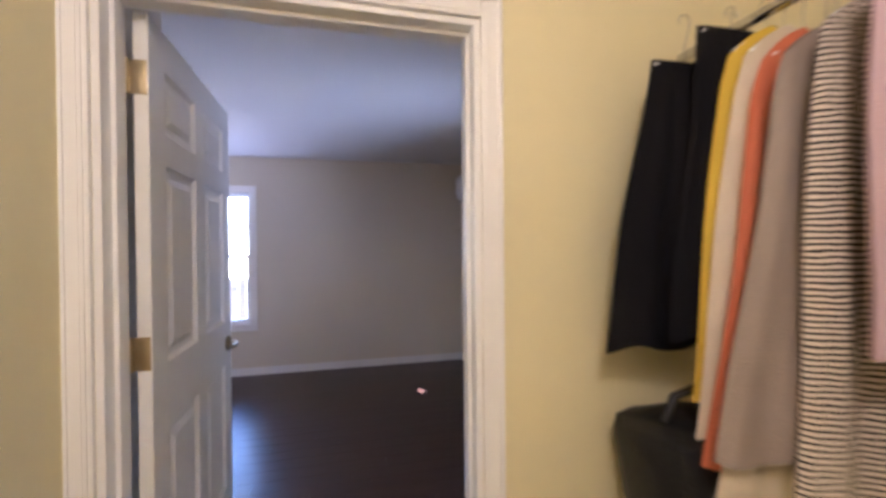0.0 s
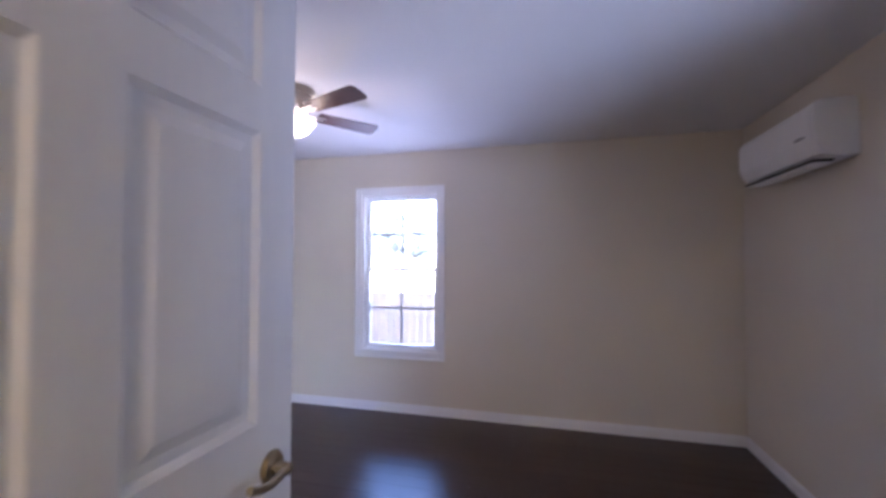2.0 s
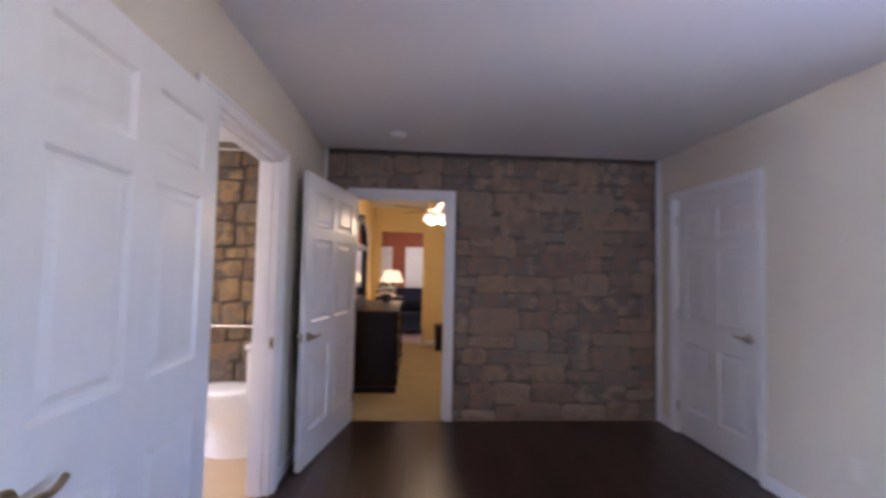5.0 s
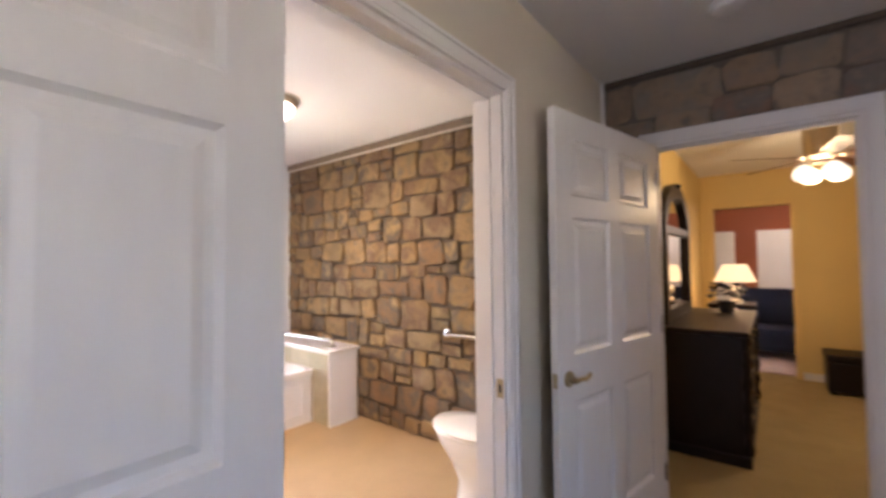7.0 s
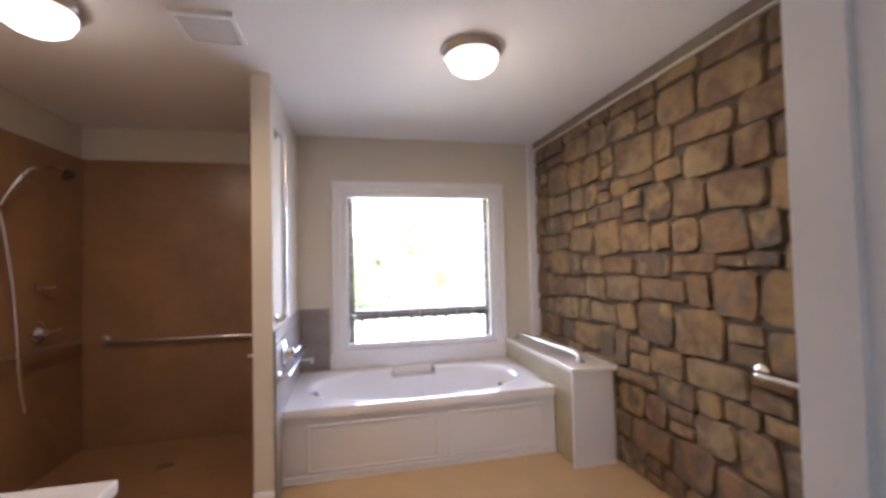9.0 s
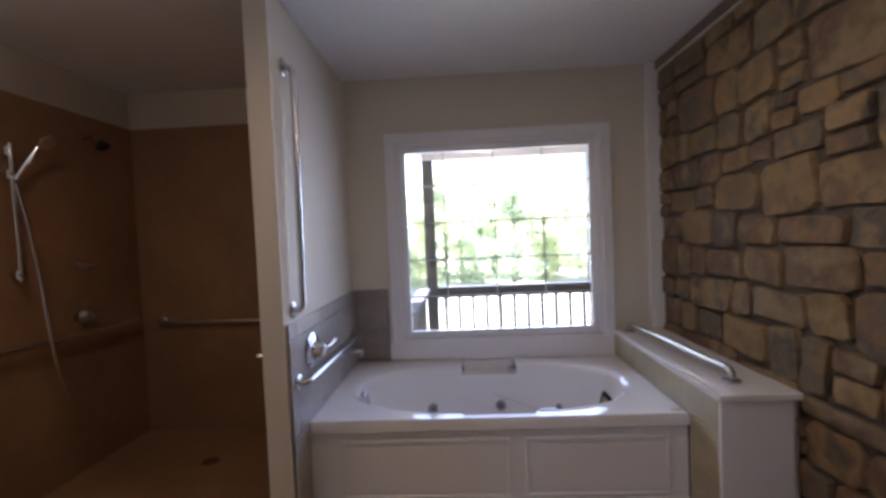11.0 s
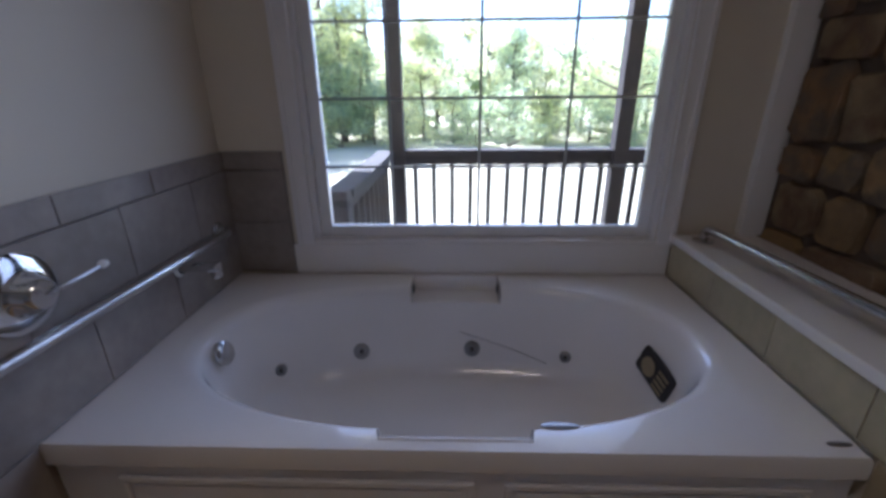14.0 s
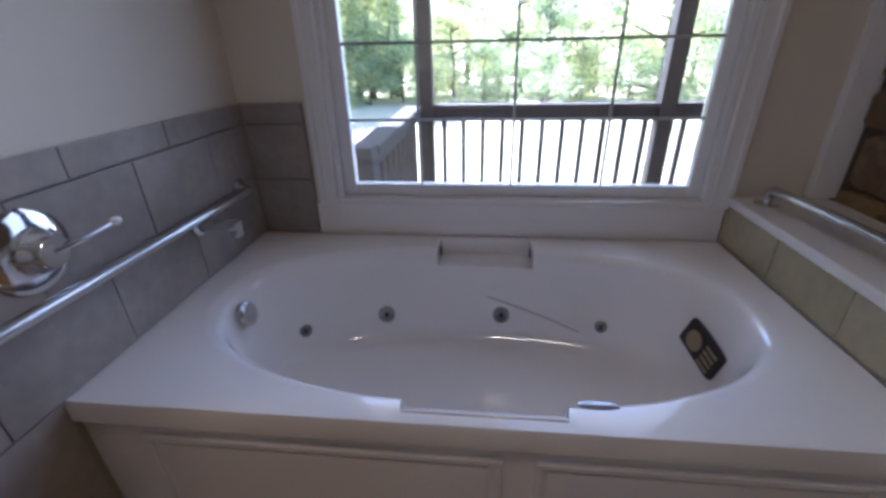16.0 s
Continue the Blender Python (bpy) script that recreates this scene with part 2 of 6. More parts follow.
M_GLASS = glass_mat("window_glass")
M_MIRROR = mat("mirror_silver", (0.9, 0.9, 0.9), 0.02, 1.0, vary=0.0, bump=0.0)
M_BEAM = mat("grey_painted_beam", (0.50, 0.47, 0.49), 0.7, vary=0.2, scale=6, bump=0.2, fine=50)
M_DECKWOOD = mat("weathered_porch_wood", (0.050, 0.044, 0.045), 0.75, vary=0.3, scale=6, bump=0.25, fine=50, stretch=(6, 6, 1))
M_FENCE = mat("pale_fence_board", (0.28, 0.245, 0.23), 0.8, vary=0.15, scale=5, bump=0.2, fine=40, stretch=(6, 6, 1), spread=0.3, tints=((0.31, 0.275, 0.26), (0.24, 0.215, 0.205)))
# Distance haze is put into this greyed leaf colour.
M_HAZE = mat("hazy_far_leaves", (0.10, 0.12, 0.12), 0.8, vary=0.2, scale=1, bump=0.0)
M_LAWN = mat("dry_sunlit_lawn", (0.52, 0.49, 0.36), 0.95, vary=0.3, scale=0.6, bump=0.8, fine=30, spec=0.1)
# These two leaf colours are paled and greyed to stand in for window glare.
M_LEAF = leaf_mat("green_leaves", (0.36, 0.385, 0.28))
M_LEAF2 = leaf_mat("dark_green_leaves", (0.30, 0.35, 0.28))
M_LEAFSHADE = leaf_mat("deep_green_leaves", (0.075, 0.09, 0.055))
M_BARK = mat("grey_brown_bark", (0.13, 0.10, 0.075), 0.9, vary=0.3, scale=8, bump=0.6, fine=30, stretch=(3, 3, 1))
M_SIDING = mat("pale_house_siding", (0.62, 0.60, 0.56), 0.7, vary=0.06, scale=3, bump=0.1)
M_PORCHWHITE = mat("white_porch_ceiling", (0.70, 0.68, 0.66), 0.6, vary=0.05, scale=3, bump=0.1)


# ---- mesh helpers ----
def box(bm, x0, x1, y0, y1, z0, z1, bev=0.0, m=None):
    r = bmesh.ops.create_cube(bm, size=1)
    vs = r["verts"]
    for v in vs:
        v.co = Vector((x0 + (v.co.x + 0.5) * (x1 - x0), y0 + (v.co.y + 0.5) * (y1 - y0), z0 + (v.co.z + 0.5) * (z1 - z0)))
    if bev:
        es = list({e for v in vs for e in v.link_edges})
        r = bmesh.ops.bevel(bm, geom=es, offset=bev, segments=2, affect="EDGES", profile=0.6)
        vs = list({v for f in r["faces"] for v in f.verts} | {v for v in vs if v.is_valid})
    if m is not None:
        bmesh.ops.transform(bm, matrix=m, verts=[v for v in vs if v.is_valid])
    return vs


def rod(bm, p0, p1, r, r2=None, seg=14):
    p0, p1 = Vector(p0), Vector(p1)
    d = p1 - p0
    m = Matrix.Translation((p0 + p1) / 2) @ d.to_track_quat("Z", "Y").to_matrix().to_4x4()
    bmesh.ops.create_cone(bm, cap_ends=True, segments=seg, radius1=r, radius2=r if r2 is None else r2, depth=d.length, matrix=m)


def pipe(bm, pts, r, seg=12):
    """A round tube along points, with capped ends."""
    pts = [Vector(p) for p in pts]
    rings, up = [], None
    for i, p in enumerate(pts):
        d = ((pts[min(i + 1, len(pts) - 1)] - pts[max(i - 1, 0)])).normalized()
        if up is None:
            up = d.orthogonal().normalized()
        up = (up - d * up.dot(d)).normalized()
        side = d.cross(up)
        rings.append([bm.verts.new(p + (up * math.cos(a) + side * math.sin(a)) * r) for a in (2 * math.pi * k / seg for k in range(seg))])
    for a, b in zip(rings, rings[1:]):
        for k in range(seg):
            bm.faces.new((a[k], a[(k + 1) % seg], b[(k + 1) % seg], b[k]))
    bm.faces.new(rings[0][::-1])
    bm.faces.new(rings[-1])


def arc(c, u, v, r, a0, a1, n=6):
    c, u, v = Vector(c), Vector(u), Vector(v)
    return [c + (u * math.cos(radians(a0 + (a1 - a0) * k / n)) + v * math.sin(radians(a0 + (a1 - a0) * k / n))) * r for k in range(n + 1)]


def lathe(bm, profile, m=None, seg=24):
    """Profile of (radius, height) turned about z."""
    rings = []
    for r, z in profile:
        if r < 1e-5:
            rings.append([bm.verts.new((0, 0, z))])
        else:
            rings.append([bm.verts.new((r * math.cos(2 * math.pi * k / seg), r * math.sin(2 * math.pi * k / seg), z)) for k in range(seg)])
    for a, b in zip(rings, rings[1:]):
        for k in range(seg):
            q = [a[k % len(a)], a[(k + 1) % len(a)], b[(k + 1) % len(b)], b[k % len(b)]]
            q = [v for i, v in enumerate(q) if v not in q[:i]]
            if len(q) > 2:
                bm.faces.new(q)
    if m is not None:
        bmesh.ops.transform(bm, matrix=m, verts=[v for ring in rings for v in ring])


PLACED = {}


def thing(name, base=(0, 0, 0), label="", category="", group="", kind="", m=None):
    ob = new(name)
    ob.empty_display_size = 0.1
    ob.matrix_basis = m if m is not None else Matrix.Translation(base)
    PLACED[ob.name] = ob.matrix_basis.copy()
    return tagged(ob, label, category, group, kind)


def mesh_of(name, bm, material, smooth=None):
    me = bpy.data.meshes.new(name)
    bmesh.ops.recalc_face_normals(bm, faces=bm.faces)
    bm.to_mesh(me)
    bm.free()
    me.materials.append(material)
    if smooth is not None:
        me.shade_smooth()
        me.set_sharp_from_angle(angle=radians(smooth))
    return me


def root_of(ob):
    while ob.parent:
        ob = ob.parent
    return ob


def part(name, bm, material, parent, label="", smooth=None, local=False):
    """One mesh under a thing or a part; given in world places unless local."""
    if not local:
        bm.transform(PLACED[root_of(parent).name].inverted())
    ob = new(name, mesh_of(name, bm, material, smooth))
    ob.parent = parent
    return tagged(ob, label)


def solid(name, bm, material, label="", category="", kind="", group="", smooth=None):
    ob = new(name, mesh_of(name, bm, material, smooth))
    PLACED[ob.name] = Matrix()
    return tagged(ob, label, category, group, kind)


def boxes(*bs):
    bm = bmesh.new()
    for b in bs:
        box(bm, *b)
    return bm


# ---- structure ----
CEIL = 2.47


def wall(name, axis, p0, p1, a0, a1, holes, material, label, z0=0.0, z1=CEIL):
    """A wall slab between p0 and p1 on one axis, from a0 to a1 along the other; holes: (from, to, bottom, top)."""
    bm = bmesh.new()
    cuts = sorted({a0, a1, *(h[0] for h in holes), *(h[1] for h in holes)})
    for s, e in zip(cuts, cuts[1:]):
        spans = sorted((h[2], h[3]) for h in holes if h[0] <= s and h[1] >= e)
        z = z0
        for b, t in spans + [(z1, z1)]:
            if b - z > 1e-4:
                if axis == "x":
                    box(bm, p0, p1, s, e, z, b)
                else:
                    box(bm, s, e, p0, p1, z, b)
            z = t
    bmesh.ops.remove_doubles(bm, verts=bm.verts, dist=0.0005)
    return solid(name, bm, material, label, "wall", "structure")


W1 = (2.78, 3.555, 0.57, 2.075)      # bedroom north window opening
W2 = (0.215, 0.99, 0.57, 2.075)       # bedroom east window opening (along y)
WB = (0.47, 1.905, 0.59, 2.01)       # bath window opening
D_ENTRY = (0.27, 1.14, 0.0, 2.045)   # along y
D_BATH = (1.21, 2.198, 0.0, 2.045)    # along x
D_CLOSET = (3.955, 4.92, 0.0, 2.105)  # along x
D_STORE = (0.265, 1.165, 0.0, 2.045)  # along x
FAR_Y = 3.17

wall("wall_north", "y", FAR_Y, FAR_Y + 0.14, -0.12, 6.17, [W1, D_STORE], M_CREAM, "cream painted wall with a window and a closed door")
wall("wall_east", "x", 6.03, 6.17, -3.4, FAR_Y, [W2], M_CREAM, "cream painted wall with a window and an air conditioner")
wall("wall_south", "y", -0.06, 0.0, 0.0, 3.6, [D_BATH], M_CREAM, "cream painted wall with the bathroom doorway")
wall("wall_bath_north", "y", -0.12, -0.06, 0.0, 3.6, [D_BATH], M_CREAM, "cream painted bathroom wall round its doorway")
wall("wall_jog", "x", 3.54, 3.6, -0.65, -0.12, [], M_CREAM, "short cream painted return wall")
wall("wall_closet_side", "y", -0.71, -0.65, 3.54, 6.03, [D_CLOSET], M_CREAM, "cream painted wall with the closet doorway")
wall("wall_closet_inner", "y", -0.77, -0.71, 3.84, 6.03, [D_CLOSET], M_PALE, "yellow painted closet wall round its doorway")
wall("wall_closet_west", "x", 3.87, 3.90, -3.0, -0.77, [], M_PALE, "yellow painted closet side wall")
wall("wall_closet_east", "x", 6.0, 6.03, -3.0, -0.77, [], M_PALE, "yellow painted closet side wall behind the clothes")
wall("wall_closet_south", "y", -3.06, -3.0, 3.87, 6.03, [], M_PALE, "yellow painted closet end wall")
wall("wall_west", "x", -0.06, -0.02, -3.4, FAR_Y, [D_ENTRY], M_MORTARPALE, "mortar bed of the stone-clad wall")
wall("wall_hall_east", "x", -0.12, -0.06, -0.1, 4.0, [D_ENTRY], M_YELLOW, "yellow painted hall wall round the doorway")
wall("wall_bath_south", "y", -3.54, -3.40, -0.12, 3.87, [WB], M_CREAM, "cream painted bathroom wall with a large window")
wall("wall_bath_east", "x", 3.84, 3.87, -3.40, -0.12, [], M_CREAM, "cream painted bathroom wall beside the shower")
wall("wall_partition", "x", 2.255, 2.36, -3.40, -2.22, [], M_CREAM, "cream painted partition between shower and tub")
wall("wall_hall_south", "y", -0.1, 0.06, -3.75, -0.12, [], M_YELLOW, "yellow painted hall wall behind the dresser")
wall("wall_hall_west", "x", -3.87, -3.75, -0.1, 4.0, [(0.2, 0.97, 0.0, 2.04)], M_YELLOW, "yellow painted hall wall with a far doorway")
wall("wall_hall_north", "y", 4.0, 4.1, -3.87, -0.06, [], M_YELLOW, "yellow painted hall wall")
wall("wall_den_west", "x", -7.1, -7.0, -1.5, 3.0, [], M_RED, "terracotta red far room wall")
wall("wall_den_south", "y", -1.6, -1.5, -7.1, -3.87, [], M_RED, "terracotta red far room wall")
wall("wall_den_north", "y", 3.0, 3.1, -7.1, -3.87, [], M_RED, "terracotta red far room wall")

solid("wall_store_back", boxes((0.1, 1.33, FAR_Y + 0.141, FAR_Y + 0.2, 0.0, 2.2)), M_CREAM, "back of the shallow storage behind the closed door", "wall", "structure")
solid("ceiling", boxes((-0.02, 6.17, -0.06, FAR_Y, CEIL, CEIL + 0.1), (3.54, 6.17, -0.71, -0.06, CEIL, CEIL + 0.1)), M_CEIL, "white painted bedroom ceiling", "ceiling", "structure")
solid("ceiling_bath", boxes((-0.02, 3.87, -3.54, -0.06, CEIL, CEIL + 0.1)), M_CEIL, "white painted bathroom ceiling", "ceiling", "structure")
solid("ceiling_closet", boxes((3.87, 6.17, -3.06, -0.71, CEIL, CEIL + 0.1)), M_CEIL, "white painted closet ceiling", "ceiling", "structure")
solid("ceiling_hall", boxes((-7.1, -0.02, -1.6, 4.1, CEIL, CEIL + 0.1)), M_CEIL, "white painted hall ceiling", "ceiling", "structure")

floor = solid("floor", boxes((0.0, 6.1, -0.06, FAR_Y, -0.1, -0.004), (3.54, 6.1, -0.71, -0.06, -0.1, -0.004)), M_SUB, "dark brown laminate plank floor with a satin sheen", "floor", "structure")
solid("floor_bath", boxes((-0.02, 3.87, -3.4, -0.06, -0.1, 0.0)), M_TAN, "tan vinyl bathroom floor", "floor", "structure")
solid("floor_closet", boxes((3.87, 6.03, -3.0, -0.71, -0.1, 0.0)), M_CARPET, "beige carpet in the closet", "floor", "structure")
solid("floor_hall", boxes((-7.1, 0.0, -1.6, 4.1, -0.1, 0.004)), M_CARPET, "beige carpet in the yellow hall", "floor", "structure")


def casing(name, axis, face, out, hole, width, material, label, sill=False):
    """Flat trim round an opening on the wall face; out: +1 or -1, the way it stands proud."""
    a0, a1, z0, z1 = hole
    d0, d1 = sorted((face + 0.002 * out, face + 0.020 * out))
    bm = bmesh.new()

    def strip(s, e, b, t):
        if axis == "x":
            box(bm, d0, d1, s, e, b, t, 0.004)
        else:
            box(bm, s, e, d0, d1, b, t, 0.004)
    strip(a0 - width, a0, z0 if z0 < 0.01 else z0 - width, z1 + width)
    strip(a1, a1 + width, z0 if z0 < 0.01 else z0 - width, z1 + width)
    strip(a0, a1, z1, z1 + width)
    if sill:
        strip(a0, a1, z0 - width, z0)
    d0, d1 = sorted((face + 0.019 * out, face + 0.027 * out))
    foot = z0 if z0 < 0.01 else z0 - width
    strip(a0 - width - 0.003, a0 - width + 0.013, foot, z1 + width + 0.003)
    strip(a1 + width - 0.013, a1 + width + 0.003, foot, z1 + width + 0.003)
    strip(a0 - width + 0.013, a1 + width - 0.013, z1 + width - 0.013, z1 + width + 0.003)
    d0, d1 = sorted((face + 0.019 * out, face + 0.0235 * out))
    strip(a0 - 0.020, a0 - 0.010, foot, z1 + 0.020)
    strip(a1 + 0.010, a1 + 0.020, foot, z1 + 0.020)
    strip(a0 - 0.010, a1 + 0.010, z1 + 0.010, z1 + 0.020)
    return solid(name, bm, material, label, "trim", "structure")


def lining(name, axis, p0, p1, hole, material, label):
    """Jamb boards inside a doorway."""
    a0, a1, z0, z1 = hole
    bm = bmesh.new()
    mid = (p0 + p1) / 2
    for s, e, b, t in ((a0, a0 + 0.018, z0, z1 - 0.018), (a1 - 0.018, a1, z0, z1 - 0.018), (a0, a1, z1 - 0.018, z1)):
        if axis == "x":
            box(bm, p0 - 0.003, p1 + 0.003, s, e, b, t)
        else:
            box(bm, s, e, p0 - 0.003, p1 + 0.003, b, t)
    for s, e, b, t in ((a0 + 0.018, a0 + 0.029, z0, z1 - 0.029), (a1 - 0.029, a1 - 0.018, z0, z1 - 0.029), (a0 + 0.018, a1 - 0.018, z1 - 0.029, z1 - 0.018)):
        if axis == "x":
            box(bm, mid - 0.016, mid + 0.016, s, e, b, t)
        else:
            box(bm, s, e, mid - 0.016, mid + 0.016, b, t)
    return solid(name, bm, material, label, "door frame", "structure")


lining("door_frame_entry", "x", -0.12, -0.0, D_ENTRY, M_TRIM, "white painted doorway lining in the stone wall")
casing("trim_entry", "x", 0.0, 1, D_ENTRY, 0.06, M_TRIM, "white painted door casing on the stone wall")
casing("trim_entry_hall", "x", -0.12, -1, D_ENTRY, 0.06, M_TRIM, "white painted door casing in the hall")
lining("door_frame_bath", "y", -0.12, 0.0, D_BATH, M_TRIM, "white painted bathroom doorway lining")
casing("trim_bath", "y", 0.0, 1, D_BATH, 0.06, M_TRIM, "white painted bathroom door casing")
casing("trim_bath_inner", "y", -0.12, -1, D_BATH, 0.06, M_TRIM, "white painted door casing inside the bathroom")
lining("door_frame_closet", "y", -0.77, -0.65, D_CLOSET, M_TRIM, "white painted closet doorway lining")
casing("trim_closet", "y", -0.65, 1, D_CLOSET, 0.06, M_TRIM, "white painted closet door casing")
casing("trim_closet_inner", "y", -0.77, -1, D_CLOSET, 0.06, M_TRIM, "white painted door casing inside the closet")
lining("door_frame_store", "y", FAR_Y, FAR_Y + 0.137, D_STORE, M_TRIM, "white painted lining of the closed door")
casing("trim_store", "y", FAR_Y, -1, D_STORE, 0.06, M_TRIM, "white painted casing of the closed door")
casing("trim_far_doorway", "x", -3.75, 1, (0.2, 0.97, 0.0, 2.04), 0.06, M_YELLOW, "yellow painted casing of the far doorway")


def skirting(name, runs, label="white painted baseboard", h=0.085, material=None):
    """Runs: (axis, face, out, from, to)."""
    bm = bmesh.new()
    for axis, face, out, s, e in runs:
        for b, t, d in ((0.0, h - 0.014, 0.013), (h - 0.014, h, 0.008)):
            d0, d1 = sorted((face + 0.001 * out, face + d * out))
            if axis == "x":
                box(bm, d0, d1, s, e, b, t)
            else:
                box(bm, s, e, d0, d1, b, t)
    return solid(name, bm, material or M_TRIM, label, "baseboard", "structure")


skirting("baseboard_north", [("y", FAR_Y, -1, 1.228, 6.03), ("y", FAR_Y, -1, 0.03, 0.202)], "white painted baseboard under the window")
skirting("baseboard_east", [("x", 6.03, -1, -0.65, FAR_Y - 0.014)])
skirting("baseboard_south", [("y", 0.0, 1, 0.04, 1.148), ("y", 0.0, 1, 2.26, 3.6), ("x", 3.6, 1, -0.65, 0.0), ("y", -0.65, 1, 3.614, 3.89), ("y", -0.65, 1, 4.983, 6.016)])
skirting("baseboard_closet", [("y", -0.77, -1, 4.983, 6.0)], "white painted baseboard in the closet")
skirting("baseboard_hall", [("x", -3.75, 1, 1.033, 4.0), ("y", 0.06, 1, -3.73, -0.13)], "yellowed white baseboard in the hall")
skirting("baseboard_partition", [("y", -2.22, 1, 2.252, 2.363)], "white baseboard at the end of the partition", 0.09)

bm = boxes((0.0, 0.028, FAR_Y - 0.03, FAR_Y, 0.0, CEIL), (0.0, 0.028, 0.0, 0.02, 0.0, CEIL))
solid("trim_stone_corner", bm, M_TRIM, "thin white corner strips beside the stone wall", "trim", "structure")
solid("trim_stone_corner_bath", boxes((0.0615, 0.152, -3.3985, -3.365, 0.641, CEIL - 0.001)), M_TRIM, "thin white corner strip beside the bathroom stone wall", "trim", "structure")
solid("trim_stone_top", boxes((-0.02, 0.012, 0.02, FAR_Y - 0.03, CEIL - 0.030, CEIL - 0.001)), M_MORTAR, "uneven mortar strip under the bedroom ceiling", "trim", "structure")


# ---- windows ----
def sash_window(name, axis, w, face, out, label, meeting):
    """A double-hung vinyl window; face: the room side of the wall, out: the way to the outdoors."""
    a0, a1, z0, z1 = w
    top = thing(name, (0, 0, 0), label, "window", kind="structure")

    def b(bm, s, e, d0, d1, lo, hi, bev=0.003):
        d0, d1 = sorted((face + out * d0, face + out * d1))
        if axis == "x":
            box(bm, d0, d1, s, e, lo, hi, bev)
        else:
            box(bm, s, e, d0, d1, lo, hi, bev)
    bm = bmesh.new()
    for s, e, lo, hi in ((a0, a0 + 0.02, z0, z1), (a1 - 0.02, a1, z0, z1), (a0 + 0.02, a1 - 0.02, z1 - 0.02, z1), (a0 + 0.02, a1 - 0.02, z0, z0 + 0.02)):
        b(bm, s, e, 0.001, 0.138, lo, hi, 0)
    part("window_jamb", bm, M_TRIM, top)
    bm = bmesh.new()
    b(bm, a0 - 0.065, a1 + 0.065, -0.030, 0.0, z0 - 0.008, z0 + 0.012)
    part("window_sill", bm, M_TRIM, top)
    bm = bmesh.new()
    wd = 0.06
    for s, e, lo, hi in ((a0 - wd, a0, z0 - wd, z1 + wd), (a1, a1 + wd, z0 - wd, z1 + wd), (a0, a1, z1, z1 + wd), (a0, a1, z0 - wd, z0 - 0.008)):
        b(bm, s, e, -0.019, -0.002, lo, hi, 0.004)
    casing_board = part("window_casing", bm, M_TRIM, top)
    bm = bmesh.new()
    for s, e, lo, hi in ((a0 - wd - 0.004, a0 - wd + 0.014, z0 - wd - 0.004, z1 + wd + 0.004), (a1 + wd - 0.014, a1 + wd + 0.004, z0 - wd - 0.004, z1 + wd + 0.004),
                         (a0 - wd + 0.014, a1 + wd - 0.014, z1 + wd - 0.014, z1 + wd + 0.004), (a0 - wd + 0.014, a1 + wd - 0.014, z0 - wd - 0.004, z0 - wd + 0.014)):
        b(bm, s, e, -0.028, -0.018, lo, hi, 0.003)
    part("back_band", bm, M_TRIM, casing_board)
    for nm, lo, hi, d in (("lower_sash", z0 + 0.02, meeting + 0.018, 0.055), ("upper_sash", meeting - 0.018, z1 - 0.02, 0.090)):
        bm = bmesh.new()
        f = 0.038
        for s, e, l2, h2 in ((a0 + 0.02, a0 + 0.02 + f, lo, hi), (a1 - 0.02 - f, a1 - 0.02, lo, hi), (a0 + 0.02 + f, a1 - 0.02 - f, hi - f, hi), (a0 + 0.02 + f, a1 - 0.02 - f, lo, lo + f)):
            b(bm, s, e, d, d + 0.032, l2, h2)
        sash = part(nm, bm, M_VINYL, top)
        bm = bmesh.new()
        b(bm, a0 + 0.05, a1 - 0.05, d + 0.014, d + 0.019, lo + 0.03, hi - 0.03, 0)
        g = part("pane", bm, M_GLASS, sash)
        g.visible_shadow = False
        bm = bmesh.new()
        mid, zm = (a0 + a1) / 2, (lo + hi) / 2
        b(bm, mid - 0.011, mid + 0.011, d + 0.006, d + 0.011, lo + f, hi - f, 0)
        b(bm, a0 + 0.02 + f, a1 - 0.02 - f, d + 0.0055, d + 0.0105, zm - 0.011, zm + 0.011, 0)
        part("muntin_grid", bm, M_MUNTIN, sash)
    return top


sash_window("window_1", "y", W1, FAR_Y, 1, "white double-hung bedroom window with thin grids", 1.345)
sash_window("window_2", "x", W2, 6.03, 1, "white double-hung side window looking onto trees", 1.345)


